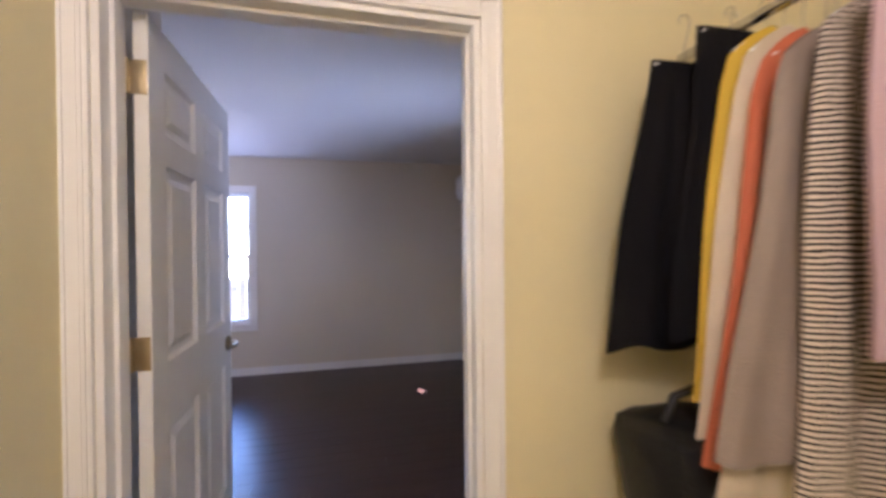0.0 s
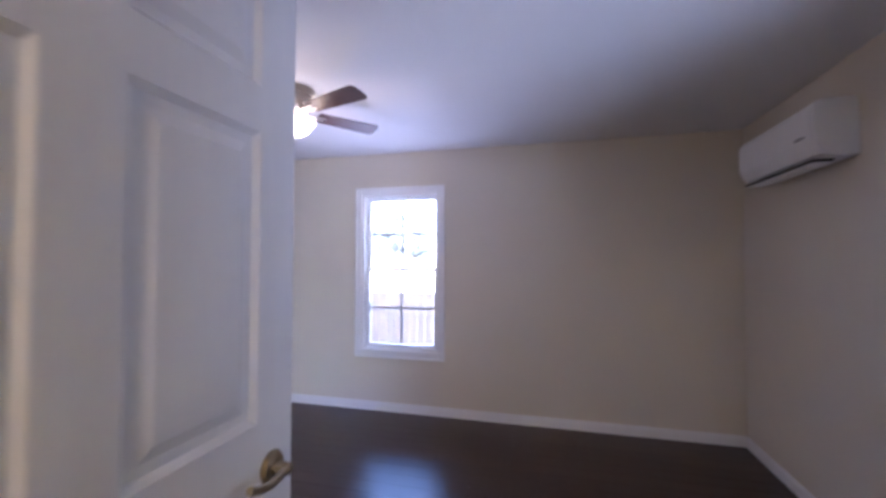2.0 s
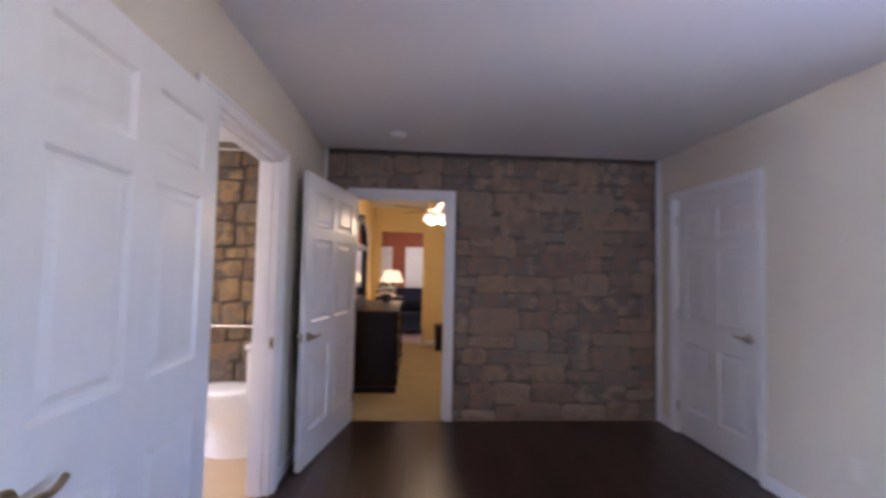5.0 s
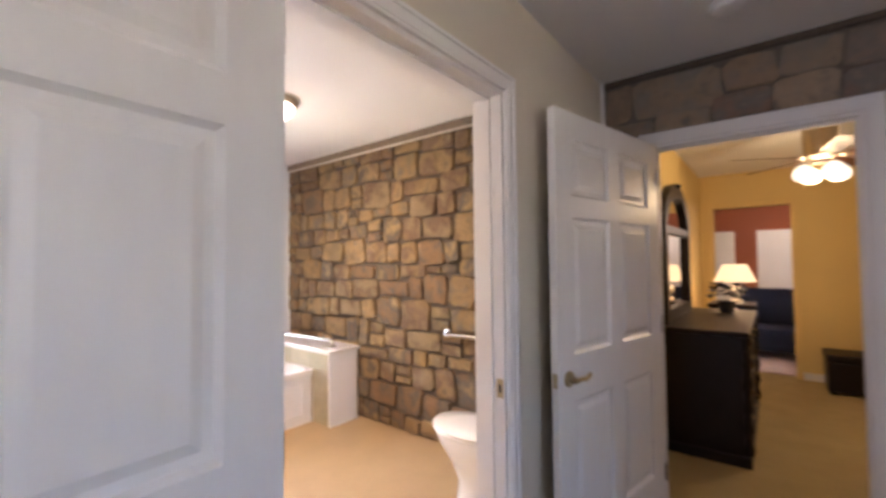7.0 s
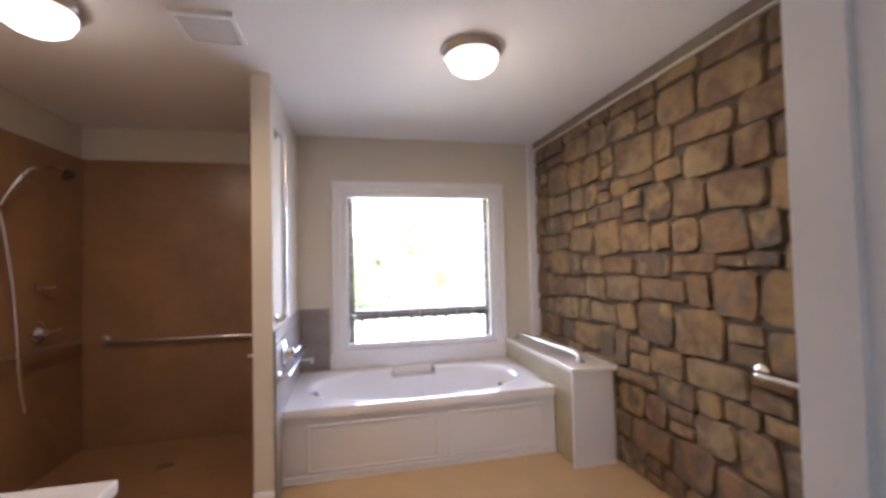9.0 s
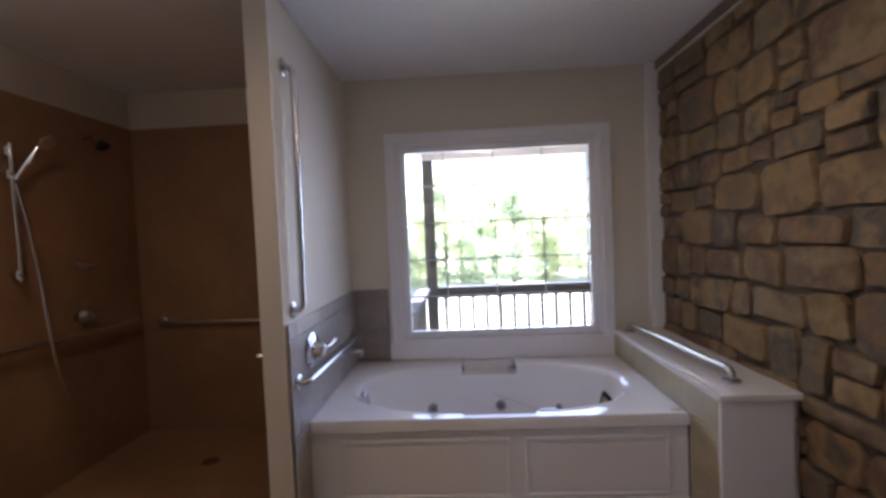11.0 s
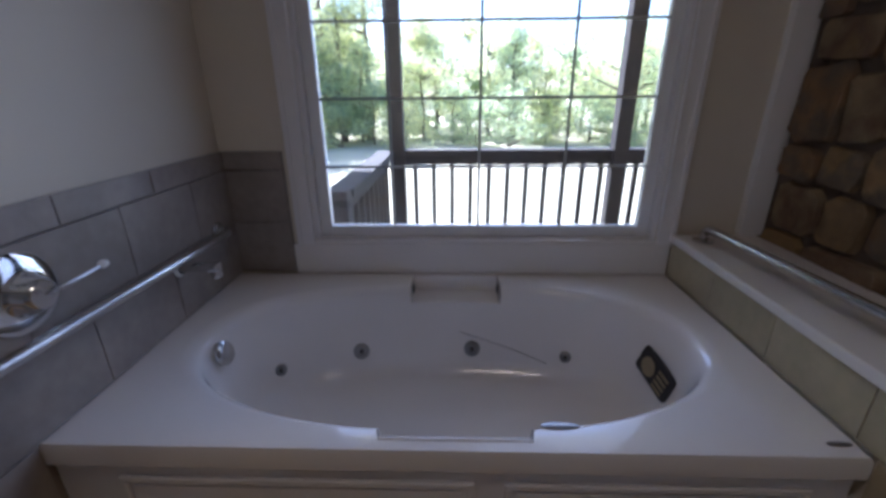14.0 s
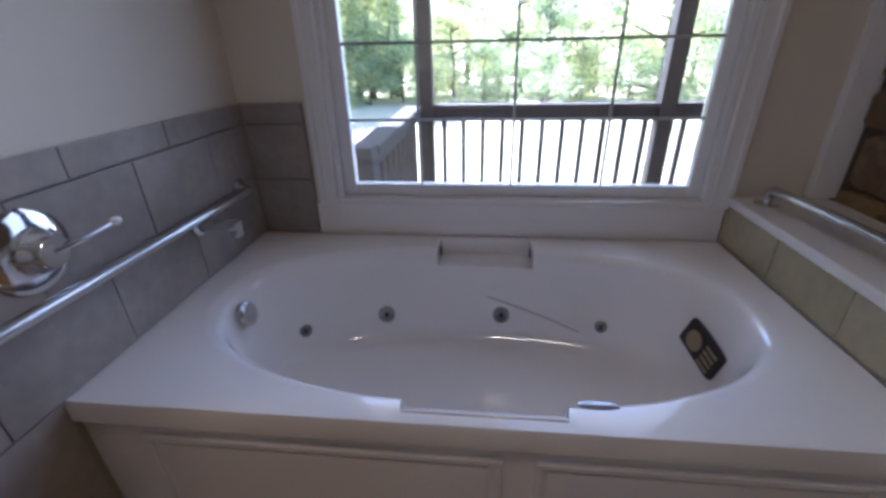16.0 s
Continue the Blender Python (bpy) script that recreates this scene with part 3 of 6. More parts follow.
def picture_window():
    a0, a1, z0, z1 = WB
    top = thing("window_3", (0, 0, 0), "large white-framed bathroom window with dark grids over the tub", "window", kind="structure")
    bm = bmesh.new()
    wd = 0.065
    for s, e, lo, hi in ((a0 - wd, a0, z0, z1 + wd), (a1, a1 + wd, z0, z1 + wd), (a0, a1, z1, z1 + wd)):
        box(bm, s, e, -3.398, -3.378, lo, hi, 0.004)
    casing_board = part("window_casing", bm, M_TRIM, top)
    bm = bmesh.new()
    for s, e, lo, hi in ((a0 - wd - 0.004, a0 - wd + 0.016, z0, z1 + wd + 0.004), (a1 + wd - 0.016, a1 + wd + 0.004, z0, z1 + wd + 0.004), (a0 - wd + 0.016, a1 + wd - 0.016, z1 + wd - 0.016, z1 + wd + 0.004),
                         (a0 - 0.012, a0 - 0.001, z0 + 0.02, z1 + 0.012), (a1 + 0.001, a1 + 0.012, z0 + 0.02, z1 + 0.012), (a0 - 0.001, a1 + 0.001, z1 + 0.001, z1 + 0.012)):
        box(bm, s, e, -3.379, -3.369 if hi > z1 + 0.02 else -3.3735, lo, hi, 0.003)
    part("back_band", bm, M_TRIM, casing_board)
    bm = bmesh.new()
    for s, e, lo, hi in ((a0, a0 + 0.02, z0 + 0.02, z1), (a1 - 0.02, a1, z0 + 0.02, z1), (a0 + 0.02, a1 - 0.02, z1 - 0.02, z1)):
        box(bm, s, e, -3.535, -3.40, lo, hi)
    part("window_jamb", bm, M_TRIM, top)
    bm = bmesh.new()
    box(bm, a0, a1, -3.535, -3.382, z0, z0 + 0.02, 0.005)
    part("window_sill", bm, M_ACRYL, top, "glossy white sill")
    bm = bmesh.new()
    f = 0.045
    b0, b1, c0, c1 = a0 + 0.02, a1 - 0.02, z0 + 0.02, z1 - 0.02
    for s, e, lo, hi in ((b0, b0 + f, c0, c1), (b1 - f, b1, c0, c1), (b0 + f, b1 - f, c1 - f, c1), (b0 + f, b1 - f, c0, c0 + f)):
        box(bm, s, e, -3.475, -3.435, lo, hi, 0.005)
    fr = part("window_frame", bm, M_VINYL, top)
    bm = boxes((b0 + 0.02, b1 - 0.02, -3.458, -3.453, c0 + 0.02, c1 - 0.02))
    g = part("pane", bm, M_GLASS, fr)
    g.visible_shadow = False
    for x in (1.568, 1.210, 0.862):
        part("muntin", boxes((x - 0.005, x + 0.005, -3.451, -3.446, c0 + f, c1 - f)), M_MUNTIN, fr)
    for z in (1.705, 1.440, 1.172, 0.908):
        part("muntin", boxes((b0 + f, b1 - f, -3.4445, -3.4395, z - 0.005, z + 0.005)), M_MUNTIN, fr)


picture_window()


# ---- doors ----
def lever(parent, x, side, z, way, material):
    """Rose and curved lever on the leaf's face; side +1 or -1 of local y; way: the way the lever points along x."""
    y0 = 0.0176 * side
    bm = bmesh.new()
    lathe(bm, [(0.0, 0.0), (0.033, 0.0), (0.034, 0.004), (0.029, 0.011), (0.014, 0.014), (0.012, 0.044), (0.0, 0.046)],
          Matrix.Translation((x, y0, z)) @ Matrix.Rotation(radians(-90 * side), 4, "X"), 20)
    rose = part("rose", bm, material, parent, "", 40, True)
    bm = bmesh.new()
    y = y0 + 0.040 * side
    pts = [(x, y, z), (x + 0.03 * way, y + 0.006 * side, z + 0.004), (x + 0.06 * way, y + 0.004 * side, z - 0.002), (x + 0.085 * way, y, z + 0.001), (x + 0.108 * way, y - 0.004 * side, z + 0.010)]
    pipe(bm, pts, 0.0085, 10)
    part("lever", bm, material, rose, "", 60, True)


def six_panel_door(name, width, m, label, hinge_mat, lever_mat, sides=(1, -1), hinge_side=1, gap=0.0, h=2.02, lift=0.0, hinges=(0.22, 1.02, 1.84), lever_z=0.93):
    """A moulded six-panel leaf: local x from the hinge to the free edge, y through the leaf, z up."""
    t = 0.0175
    top = thing(name, label=label, category="door", kind="structure", m=m)
    st, mul = 0.115, 0.105
    rails = ((0.0, 0.23 + lift), (0.785 + lift, 0.978 + lift), (1.563 + lift, 1.655 + lift), (h - 0.115, h))
    pw = (width - 2 * st - mul) / 2
    bm = bmesh.new()
    box(bm, 0, st, -t, t, 0, h)
    box(bm, width - st, width, -t, t, 0, h)
    for lo, hi in rails:
        box(bm, st, width - st, -t, t, lo, hi)
    for (_, lo), (hi, _) in zip(rails, rails[1:]):
        box(bm, st + pw, st + pw + mul, -t, t, lo, hi)
    part("leaf_frame", bm, M_DOOR, top, "", None, True)
    for (_, lo), (hi, _) in zip(rails, rails[1:]):
        for x0 in (st, st + pw + mul):
            x1 = x0 + pw
            bm = bmesh.new()
            rings = []
            for s in (-1, 1):
                for ins, d in ((0.0, t - 0.0008), (0.012, 0.0065), (0.030, 0.0065), (0.052, 0.0145)):
                    rings.append([bm.verts.new(p) for p in ((x0 + ins, s * d, lo + ins), (x1 - ins, s * d, lo + ins), (x1 - ins, s * d, hi - ins), (x0 + ins, s * d, hi - ins))])
            for k in (0, 1, 2, 4, 5, 6):
                for i in range(4):
                    bm.faces.new((rings[k][i], rings[k][(i + 1) % 4], rings[k + 1][(i + 1) % 4], rings[k + 1][i]))
            bm.faces.new(rings[3])
            bm.faces.new(rings[7])
            part("panel", bm, M_DOOR, top, "", None, True)
    for z in hinges:
        bm = bmesh.new()
        ky = (t + 0.004 + gap / 2) * hinge_side
        rod(bm, (-0.006, ky, z - 0.047), (-0.006, ky, z + 0.047), 0.0085, seg=12)
        box(bm, -0.0035, 0.0, *sorted((-t * hinge_side + 0.003 * hinge_side, ky)), z - 0.046, z + 0.046, 0.001)
        if gap:
            box(bm, -0.0075, -0.0045, ky, ky + gap / 2 + 0.016, z - 0.046, z + 0.046, 0.001)
        part("hinge", bm, hinge_mat, top, "", 40, True)
    for s in sides:
        lever(top, width - 0.07, s, lever_z, -1, lever_mat)
    bm = boxes((width - 0.001, width + 0.0015, -0.012, 0.012, lever_z - 0.03, lever_z + 0.03))
    part("latch_plate", bm, lever_mat, top, "", None, True)
    return top


def turn(x, y, z, deg):
    return pose(x, y, z, 0, 0, deg)


six_panel_door("door_1", 0.885, turn(4.002, -0.632, 0.012, 90.6), "white six-panel closet door standing open into the bedroom", M_BRASS, M_BRASS, (1, -1), 1, 0.022, 2.075, 0.12, (0.30, 1.15, 1.90), 0.995)
six_panel_door("door_2", 0.915, turn(2.158, 0.040, 0.012, 2.0), "white six-panel bathroom door folded back against the wall", M_STEEL, M_BRASS, (1,), -1, lift=0.055, lever_z=0.905)
six_panel_door("door_3", 0.965, turn(0.03, 0.285, 0.012, -11.5), "white six-panel entry door standing open beside the stone wall", M_STEEL, M_BRASS, (1, -1), 1, lever_z=0.885)
six_panel_door("door_4", 0.860, turn(0.286, FAR_Y + 0.022, 0.012, 0), "white six-panel storage door, closed, with a lever handle", M_STEEL, M_NICKEL, (-1,), -1)
solid("threshold_store", boxes((0.285, 1.145, FAR_Y - 0.002, FAR_Y + 0.13, -0.002, 0.006)), M_SUB, "dark strip under the closed door", "threshold", "structure")
bm = boxes((1.228, 1.2305, -0.030, -0.002, 0.875, 0.945))
strike = thing("strike_plate", (1.228, -0.016, 0.91), "small brass strike plate on the bathroom door jamb", "strike plate")
part("plate", bm, M_BRASS, strike)
part("latch_hole", boxes((1.2304, 1.2309, -0.022, -0.010, 0.895, 0.925)), M_DARKPL, strike)


# ---- bedroom things ----
def ceiling_fan(name, c, z_blade, r, turn_deg, label, lamp_style="bowl"):
    x, y = c
    top = thing(name, (x, y, CEIL), label, "ceiling fan")
    at = Matrix.Translation((x, y, 0))
    bm = bmesh.new()
    zt, zb = CEIL, z_blade
    lathe(bm, [(0.0, zt), (0.134, zt), (0.137, zt - 0.010), (0.128, zt - 0.018), (0.133, zt - 0.032), (0.122, zt - 0.042), (0.127, zt - 0.058), (0.117, zt - 0.070), (0.120, zt - 0.086), (0.108, zt - 0.098), (0.098, zb - 0.0),
               (0.085, zb - 0.016), (0.060, zb - 0.028), (0.055, zb - 0.055), (0.0, zb - 0.056)], at, 36)
    part("motor_housing", bm, M_NICKEL, top, "ribbed brushed nickel housing", 35)
    for k in range(5):
        a = radians(turn_deg + 72 * k)
        spin = Matrix.Translation((x, y, zb - 0.012)) @ Matrix.Rotation(a, 4, "Z")
        bm = bmesh.new()
        box(bm, 0.07, 0.13, -0.014, 0.014, -0.004, 0.004, 0.002, spin)
        for s in (-1, 1):
            box(bm, 0.125, 0.20, s * 0.022 - 0.008, s * 0.022 + 0.008, -0.004, 0.003, 0.002, spin)
        lathe(bm, [(0.0, 0.006), (0.02, 0.005), (0.024, -0.002), (0.016, -0.010), (0.0, -0.012)], spin @ Matrix.Translation((0.13, 0, 0)), 14)
        arm = part("blade_arm", bm, M_NICKEL, top, "", 40)
        bm = bmesh.new()
        pitch = spin @ Matrix.Rotation(radians(-12), 4, "X")
        w0, w1, x0, x1 = 0.052, 0.066, 0.155, r
        out = [(x0, -w0), (x1 - 0.03, -w1)] + [(x1 - 0.03 + 0.03 * math.sin(radians(q)), -w1 + 0.03 - 0.03 * math.cos(radians(q))) for q in (30, 60, 90)]
        out += [(px, -py) for px, py in out[::-1]]
        lo = [bm.verts.new((px, py, 0.004)) for px, py in out]
        hi = [bm.verts.new((px, py, 0.010)) for px, py in out]
        bm.faces.new(lo)
        bm.faces.new(hi[::-1])
        for i in range(len(out)):
            bm.faces.new((lo[i], lo[(i + 1) % len(out)], hi[(i + 1) % len(out)], hi[i]))
        bm.transform(pitch)
        part("blade", bm, M_BLADE, top, "dark walnut blade with rounded tip")
    if lamp_style == "bowl":
        bm = bmesh.new()
        lathe(bm, [(0.060, zb - 0.050), (0.118, zb - 0.053), (0.134, zb - 0.060), (0.136, zb - 0.070), (0.124, zb - 0.084), (0.108, zb - 0.104), (0.094, zb - 0.124), (0.066, zb - 0.142), (0.022, zb - 0.152), (0.0, zb - 0.153)], at, 36)
        bowl = part("light_bowl", bm, M_BOWL, top, "lit frosted white glass bowl", 60)
        bowl.visible_shadow = False
        bm = bmesh.new()
        lathe(bm, [(0.0, zb - 0.150), (0.016, zb - 0.152), (0.018, zb - 0.160), (0.010, zb - 0.170), (0.0, zb - 0.174)], at, 14)
        part("finial", bm, M_JET, top, "", 40)
        bm = bmesh.new()
        rod(bm, (x + 0.012, y - 0.012, zb - 0.15), (x + 0.012, y - 0.012, zb - 0.285), 0.0012, seg=6)
        lathe(bm, [(0.0, zb - 0.285), (0.006, zb - 0.288), (0.008, zb - 0.312), (0.0, zb - 0.320)], Matrix.Translation((x + 0.012, y - 0.012, 0)), 10)
        part("pull_chain", bm, M_PLASTIC, top, "white pull-chain drop", 50)
    else:
        for k in range(4):
            a = radians(turn_deg + 20 + 90 * k)
            m = Matrix.Translation((x + 0.12 * math.cos(a), y + 0.12 * math.sin(a), zb - 0.10))
            bm = bmesh.new()
            lathe(bm, [(0.022, 0.03), (0.05, 0.01), (0.068, -0.03), (0.06, -0.07), (0.03, -0.09), (0.0, -0.094)], m, 20)
            sh = part("glass_shade", bm, M_SHADEGLASS, top, "lit white glass shade", 60)
            sh.visible_shadow = False
    return top


ceiling_fan("ceiling_fan", (3.05, 1.63), 2.345, 0.575, -19, "five-blade ceiling fan with dark walnut blades and a lit glass bowl")
ceiling_fan("ceiling_fan", (-1.6, 1.1), 2.16, 0.60, 10, "ceiling fan with dark blades and four lit shades in the hall", "shades")


def mini_split():
    top = thing("air_conditioner", (6.03, 2.3, 1.95), "white wall-mounted mini-split air conditioner high on the wall", "air conditioner")
    y0, y1 = 1.875, 2.725
    prof = [(6.028, 1.955), (5.95, 1.950), (5.875, 1.972), (5.845, 2.005), (5.832, 2.06), (5.832, 2.18), (5.845, 2.225), (5.875, 2.245), (6.028, 2.250)]
    bm = bmesh.new()
    ends = []
    for y, k in ((y0, 0.006), (y0 + 0.012, 0.0), (y1 - 0.012, 0.0), (y1, 0.006)):
        ends.append([bm.verts.new((px + (k if px < 6.0 else 0), y, pz + (k if pz < 2.1 else -k))) for px, pz in prof])
    for a, b in zip(ends, ends[1:]):
        for i in range(len(prof) - 1):
            bm.faces.new((a[i], a[i + 1], b[i + 1], b[i]))
    bm.faces.new(ends[0])
    bm.faces.new(ends[-1][::-1])
    part("casing_shell", bm, M_PLASTIC, top, "", 30)
    bm = bmesh.new()
    box(bm, 5.855, 5.95, y0 + 0.05, y1 - 0.05, 1.9405, 1.9515, 0.002, Matrix())
    part("air_outlet", bm, M_DARKPL, top, "dark outlet slot")
    bm = bmesh.new()
    box(bm, 5.862, 5.945, y0 + 0.055, y1 - 0.055, 1.931, 1.938, 0.002)
    part("louvre", bm, M_PLASTIC, top, "white louvre blade")
    bm = bmesh.new()
    box(bm, 5.8285, 5.8325, y0 + 0.02, y1 - 0.02, 2.045, 2.195, 0.001)
    part("front_panel", bm, M_PLASTIC, top)
    bm = boxes((5.8265, 5.8287, y0 + 0.06, y0 + 0.15, 2.06, 2.075))
    part("badge", bm, M_MUNTIN, top, "small grey badge")


mini_split()


def smoke_detector(x, y):
    top = thing("smoke_detector", (x, y, CEIL), "round white smoke detector on the ceiling", "smoke detector")
    bm = bmesh.new()
    lathe(bm, [(0.0, CEIL), (0.066, CEIL), (0.068, CEIL - 0.012), (0.060, CEIL - 0.018)], Matrix.Translation((x, y, 0)), 28)
    part("base", bm, M_PLASTIC, top, "", 40)
    bm = bmesh.new()
    lathe(bm, [(0.058, CEIL - 0.016), (0.056, CEIL - 0.030), (0.040, CEIL - 0.038), (0.0, CEIL - 0.040)], Matrix.Translation((x, y, 0)), 28)
    part("cover", bm, M_PLASTIC, top, "", 40)


smoke_detector(0.50, 0.68)


def outlet(name, axis, face, out, a, z, label, slots=True, material=None):
    top = thing(name, (a, face, z) if axis == "y" else (face, a, z), label, "outlet" if slots else "switch")

    def b(bm, s, e, d0, d1, lo, hi, bev=0.0):
        d0, d1 = sorted((face + out * d0, face + out * d1))
        if axis == "x":
            box(bm, d0, d1, s, e, lo, hi, bev)
        else:
            box(bm, s, e, d0, d1, lo, hi, bev)
    bm = bmesh.new()
    b(bm, a - 0.036, a + 0.036, 0.0005, 0.006, z - 0.058, z + 0.058, 0.002)
    part("cover_plate", bm, material or M_PLASTIC, top)
    for dz in ((-0.024, 0.024) if slots else (0.0,)):
        bm = bmesh.new()
        b(bm, a - 0.016, a + 0.016, 0.006, 0.0085, z + dz - 0.014, z + dz + 0.014, 0.001)
        part("socket" if slots else "toggle", bm, material or M_PLASTIC, top)


outlet("outlet", "y", FAR_Y, -1, 1.78, 0.38, "ivory double outlet low on the cream wall", True, M_IVORY)


# ---- bathroom things ----
def bathtub():
    x0, x1, y0, y1, zt = 0.412, 2.253, -3.375, -2.42, 0.458
    top = thing("bathtub", ((x0 + x1) / 2, (y0 + y1) / 2, 0), "white acrylic oval jetted bathtub set in a panelled deck", "bathtub")
    cx, cy, a, b = 1.33, -2.872, 0.778, 0.376
    nx0, nx1 = 1.125, 1.485

    def oval(t, s=1.0):
        c, q = math.cos(t), math.sin(t)
        return Vector((cx + s * a * math.copysign(abs(c) ** (0.92 if q > 0 else 0.78), c), cy + s * b * math.copysign(abs(q) ** (0.92 if q > 0 else 0.78), q)))
    pts, notch = [], []
    n = 144
    for k in range(n):
        p = oval(2 * math.pi * k / n)
        pts.append(p)
    rim = []
    for p in pts:
        inn = nx0 - 0.006 < p.x < nx1 + 0.006
        rim.append(Vector((p.x, -2.452 if p.y > cy else -3.358)) if inn else p.copy())
        notch.append(inn)
    edge = {}
    for i in range(n):
        for q in ((i + 1) % n, (i - 1) % n):
            if notch[i] and not notch[q]:
                side = nx1 if pts[i].x > cx else nx0
                edge[i], edge[q] = side - math.copysign(0.003, side - cx), side + math.copysign(0.003, side - cx)
    for i, x in edge.items():
        rim[i].x = pts[i].x = x
    outer = []
    for p in pts:
        d = Vector((p.x - cx, p.y - cy))
        k = min(((x1 - cx) if d.x > 0 else (cx - x0)) / max(abs(d.x), 1e-6), ((y1 - cy) if d.y > 0 else (cy - y0)) / max(abs(d.y), 1e-6))
        outer.append(Vector((cx + d.x * k, cy + d.y * k)))
    for c in ((x0, y0), (x1, y0), (x1, y1), (x0, y1)):
        i = min(range(n), key=lambda q: (outer[q] - Vector(c)).length)
        outer[i] = Vector(c)
    bm = bmesh.new()
    rings = [[bm.verts.new((p.x, p.y, 0.400)) for p in outer], [bm.verts.new((p.x, p.y, zt - 0.012)) for p in outer]]
    rings.append([bm.verts.new((cx + (p.x - cx) * 0.994, cy + (p.y - cy) * 0.989, zt)) for p in outer])

    def ring(f):
        rings.append([bm.verts.new(f(i)) for i in range(n)])

    def lip(sc, dz, back, drop):
        """One ring of the rolled rim; the two recesses drop straight instead."""
        ov = [oval(2 * math.pi * k / n, sc) for k in range(n)]
        ring(lambda i: (rim[i].x, rim[i].y + (-back if rim[i].y > cy else back), zt - drop) if notch[i] else (edge.get(i, ov[i].x), ov[i].y, zt - dz))
    for sc, dz, back, drop in ((1.060, 0.0, 0.0, 0.0), (1.045, 0.0022, 0.001, 0.002), (1.024, 0.0080, 0.003, 0.006), (1.006, 0.016, 0.004, 0.03), (0.994, 0.027, 0.004, 0.05), (0.986, 0.041, 0.004, 0.064)):
        lip(sc, dz, back, drop)
    ring(lambda i: (edge.get(i, oval(2 * math.pi * i / n, 0.975).x), oval(2 * math.pi * i / n, 0.975).y, zt - 0.068))
    for s, z in ((0.96, 0.34), (0.935, 0.22), (0.905, 0.14), (0.85, 0.098), (0.74, 0.076), (0.45, 0.066), (0.2, 0.063)):
        ring(lambda i: tuple(oval(2 * math.pi * i / n, s)) + (z,))
    for r0, r1 in zip(rings, rings[1:]):
        for i in range(n):
            bm.faces.new((r0[i], r0[(i + 1) % n], r1[(i + 1) % n], r1[i]))
    bm.faces.new(rings[-1])
    shell = part("tub_shell", bm, M_ACRYL, top, "white acrylic deck and oval basin", 38)
    bm = bmesh.new()
    box(bm, x0 + 0.002, x1 - 0.002, y1 - 0.055, y1 - 0.020, 0.0, 0.404)
    apron = part("apron", bm, M_TRIM, top, "white painted apron")
    for s, e in ((0.50, 1.19), (1.26, 2.10)):
        bm = bmesh.new()
        box(bm, s + 0.03, e - 0.03, y1 - 0.0205, y1 - 0.016, 0.085, 0.322, 0.002)
        field = part("apron_panel", bm, M_TRIM, top)
        for q in ((s, e, 0.335, 0.352), (s, e, 0.055, 0.072), (s, s + 0.017, 0.0725, 0.3345), (e - 0.017, e, 0.0725, 0.3345)):
            bm = bmesh.new()
            box(bm, q[0], q[1], y1 - 0.021, y1 - 0.010, q[2], q[3], 0.004)
            part("moulding", bm, M_TRIM, field)
    bm = boxes((x0 + 0.004, x1 - 0.004, y1 - 0.019, y1 - 0.007, 0.0, 0.045))
    part("plinth", bm, M_TRIM, top)

    def jet(x, y, z, r, dx, dy, nm="jet", label="chrome jet with dark centre", metal=None):
        m = Matrix.Translation((x, y, z)) @ Vector((dx, dy, 0.25)).to_track_quat("Z", "Y").to_matrix().to_4x4()
        q = bmesh.new()
        lathe(q, [(0.0, 0.004), (r * 0.35, 0.004), (r * 0.42, 0.010), (r * 0.62, 0.007), (r * 0.7, 0.012), (r, 0.008), (r * 1.02, -0.012)], m, 22)
        j = part(nm, q, metal or M_JET, top, label, 40)
        q = bmesh.new()
        lathe(q, [(0.0, 0.013), (r * 0.24, 0.012), (r * 0.26, 0.004)], m, 12)
        part("nozzle", q, M_DARKPL, j)
    for x, r in ((1.982, 0.022), (1.695, 0.033), (1.235, 0.033), (0.860, 0.022)):
        u = (x - cx) / (a * 0.925)
        y = cy - b * 0.925 * (1 - abs(u) ** 2.5) ** (1 / 2.5) + 0.002
        jet(x, y, 0.187, r, -u * 0.4, 1.0)
    m = Matrix.Translation((2.066, -2.872, 0.394)) @ Vector((-1.0, 0.08, 0.35)).to_track_quat("Z", "Y").to_matrix().to_4x4()
    bm = bmesh.new()
    lathe(bm, [(0.0, 0.010), (0.020, 0.010), (0.034, 0.008), (0.040, 0.003), (0.041, -0.012)], m, 28)
    overflow = part("overflow", bm, M_STEEL, top, "round brushed steel overflow plate", 40)
    bm = bmesh.new()
    lathe(bm, [(0.0, 0.0125), (0.004, 0.012), (0.005, 0.009)], m, 10)
    part("screw", bm, M_CHROME, overflow, "", 40)
    m = Matrix.Translation((0.608, -2.945, 0.278)) @ Vector((1, 0.18, 0.18)).to_track_quat("Z", "Y").to_matrix().to_4x4() @ Matrix.Rotation(radians(78), 4, "Z")
    bm = bmesh.new()
    box(bm, -0.050, 0.050, -0.088, 0.088, -0.012, 0.016, 0.012, m)
    suction = part("suction_cover", bm, M_DARKPL, top, "dark suction grille with a tan disc", 30)
    bm = bmesh.new()
    lathe(bm, [(0.0, 0.019), (0.034, 0.018), (0.036, 0.010)], m @ Matrix.Translation((0, 0.028, 0)), 20)
    part("disc", bm, M_BRASS, suction, "tan round disc", 40)
    for k in range(4):
        bm = bmesh.new()
        box(bm, -0.036 + 0.020 * k, -0.026 + 0.020 * k, -0.072, -0.02, 0.016, 0.0185, 0, m)
        part("slat", bm, M_BRASS, suction)
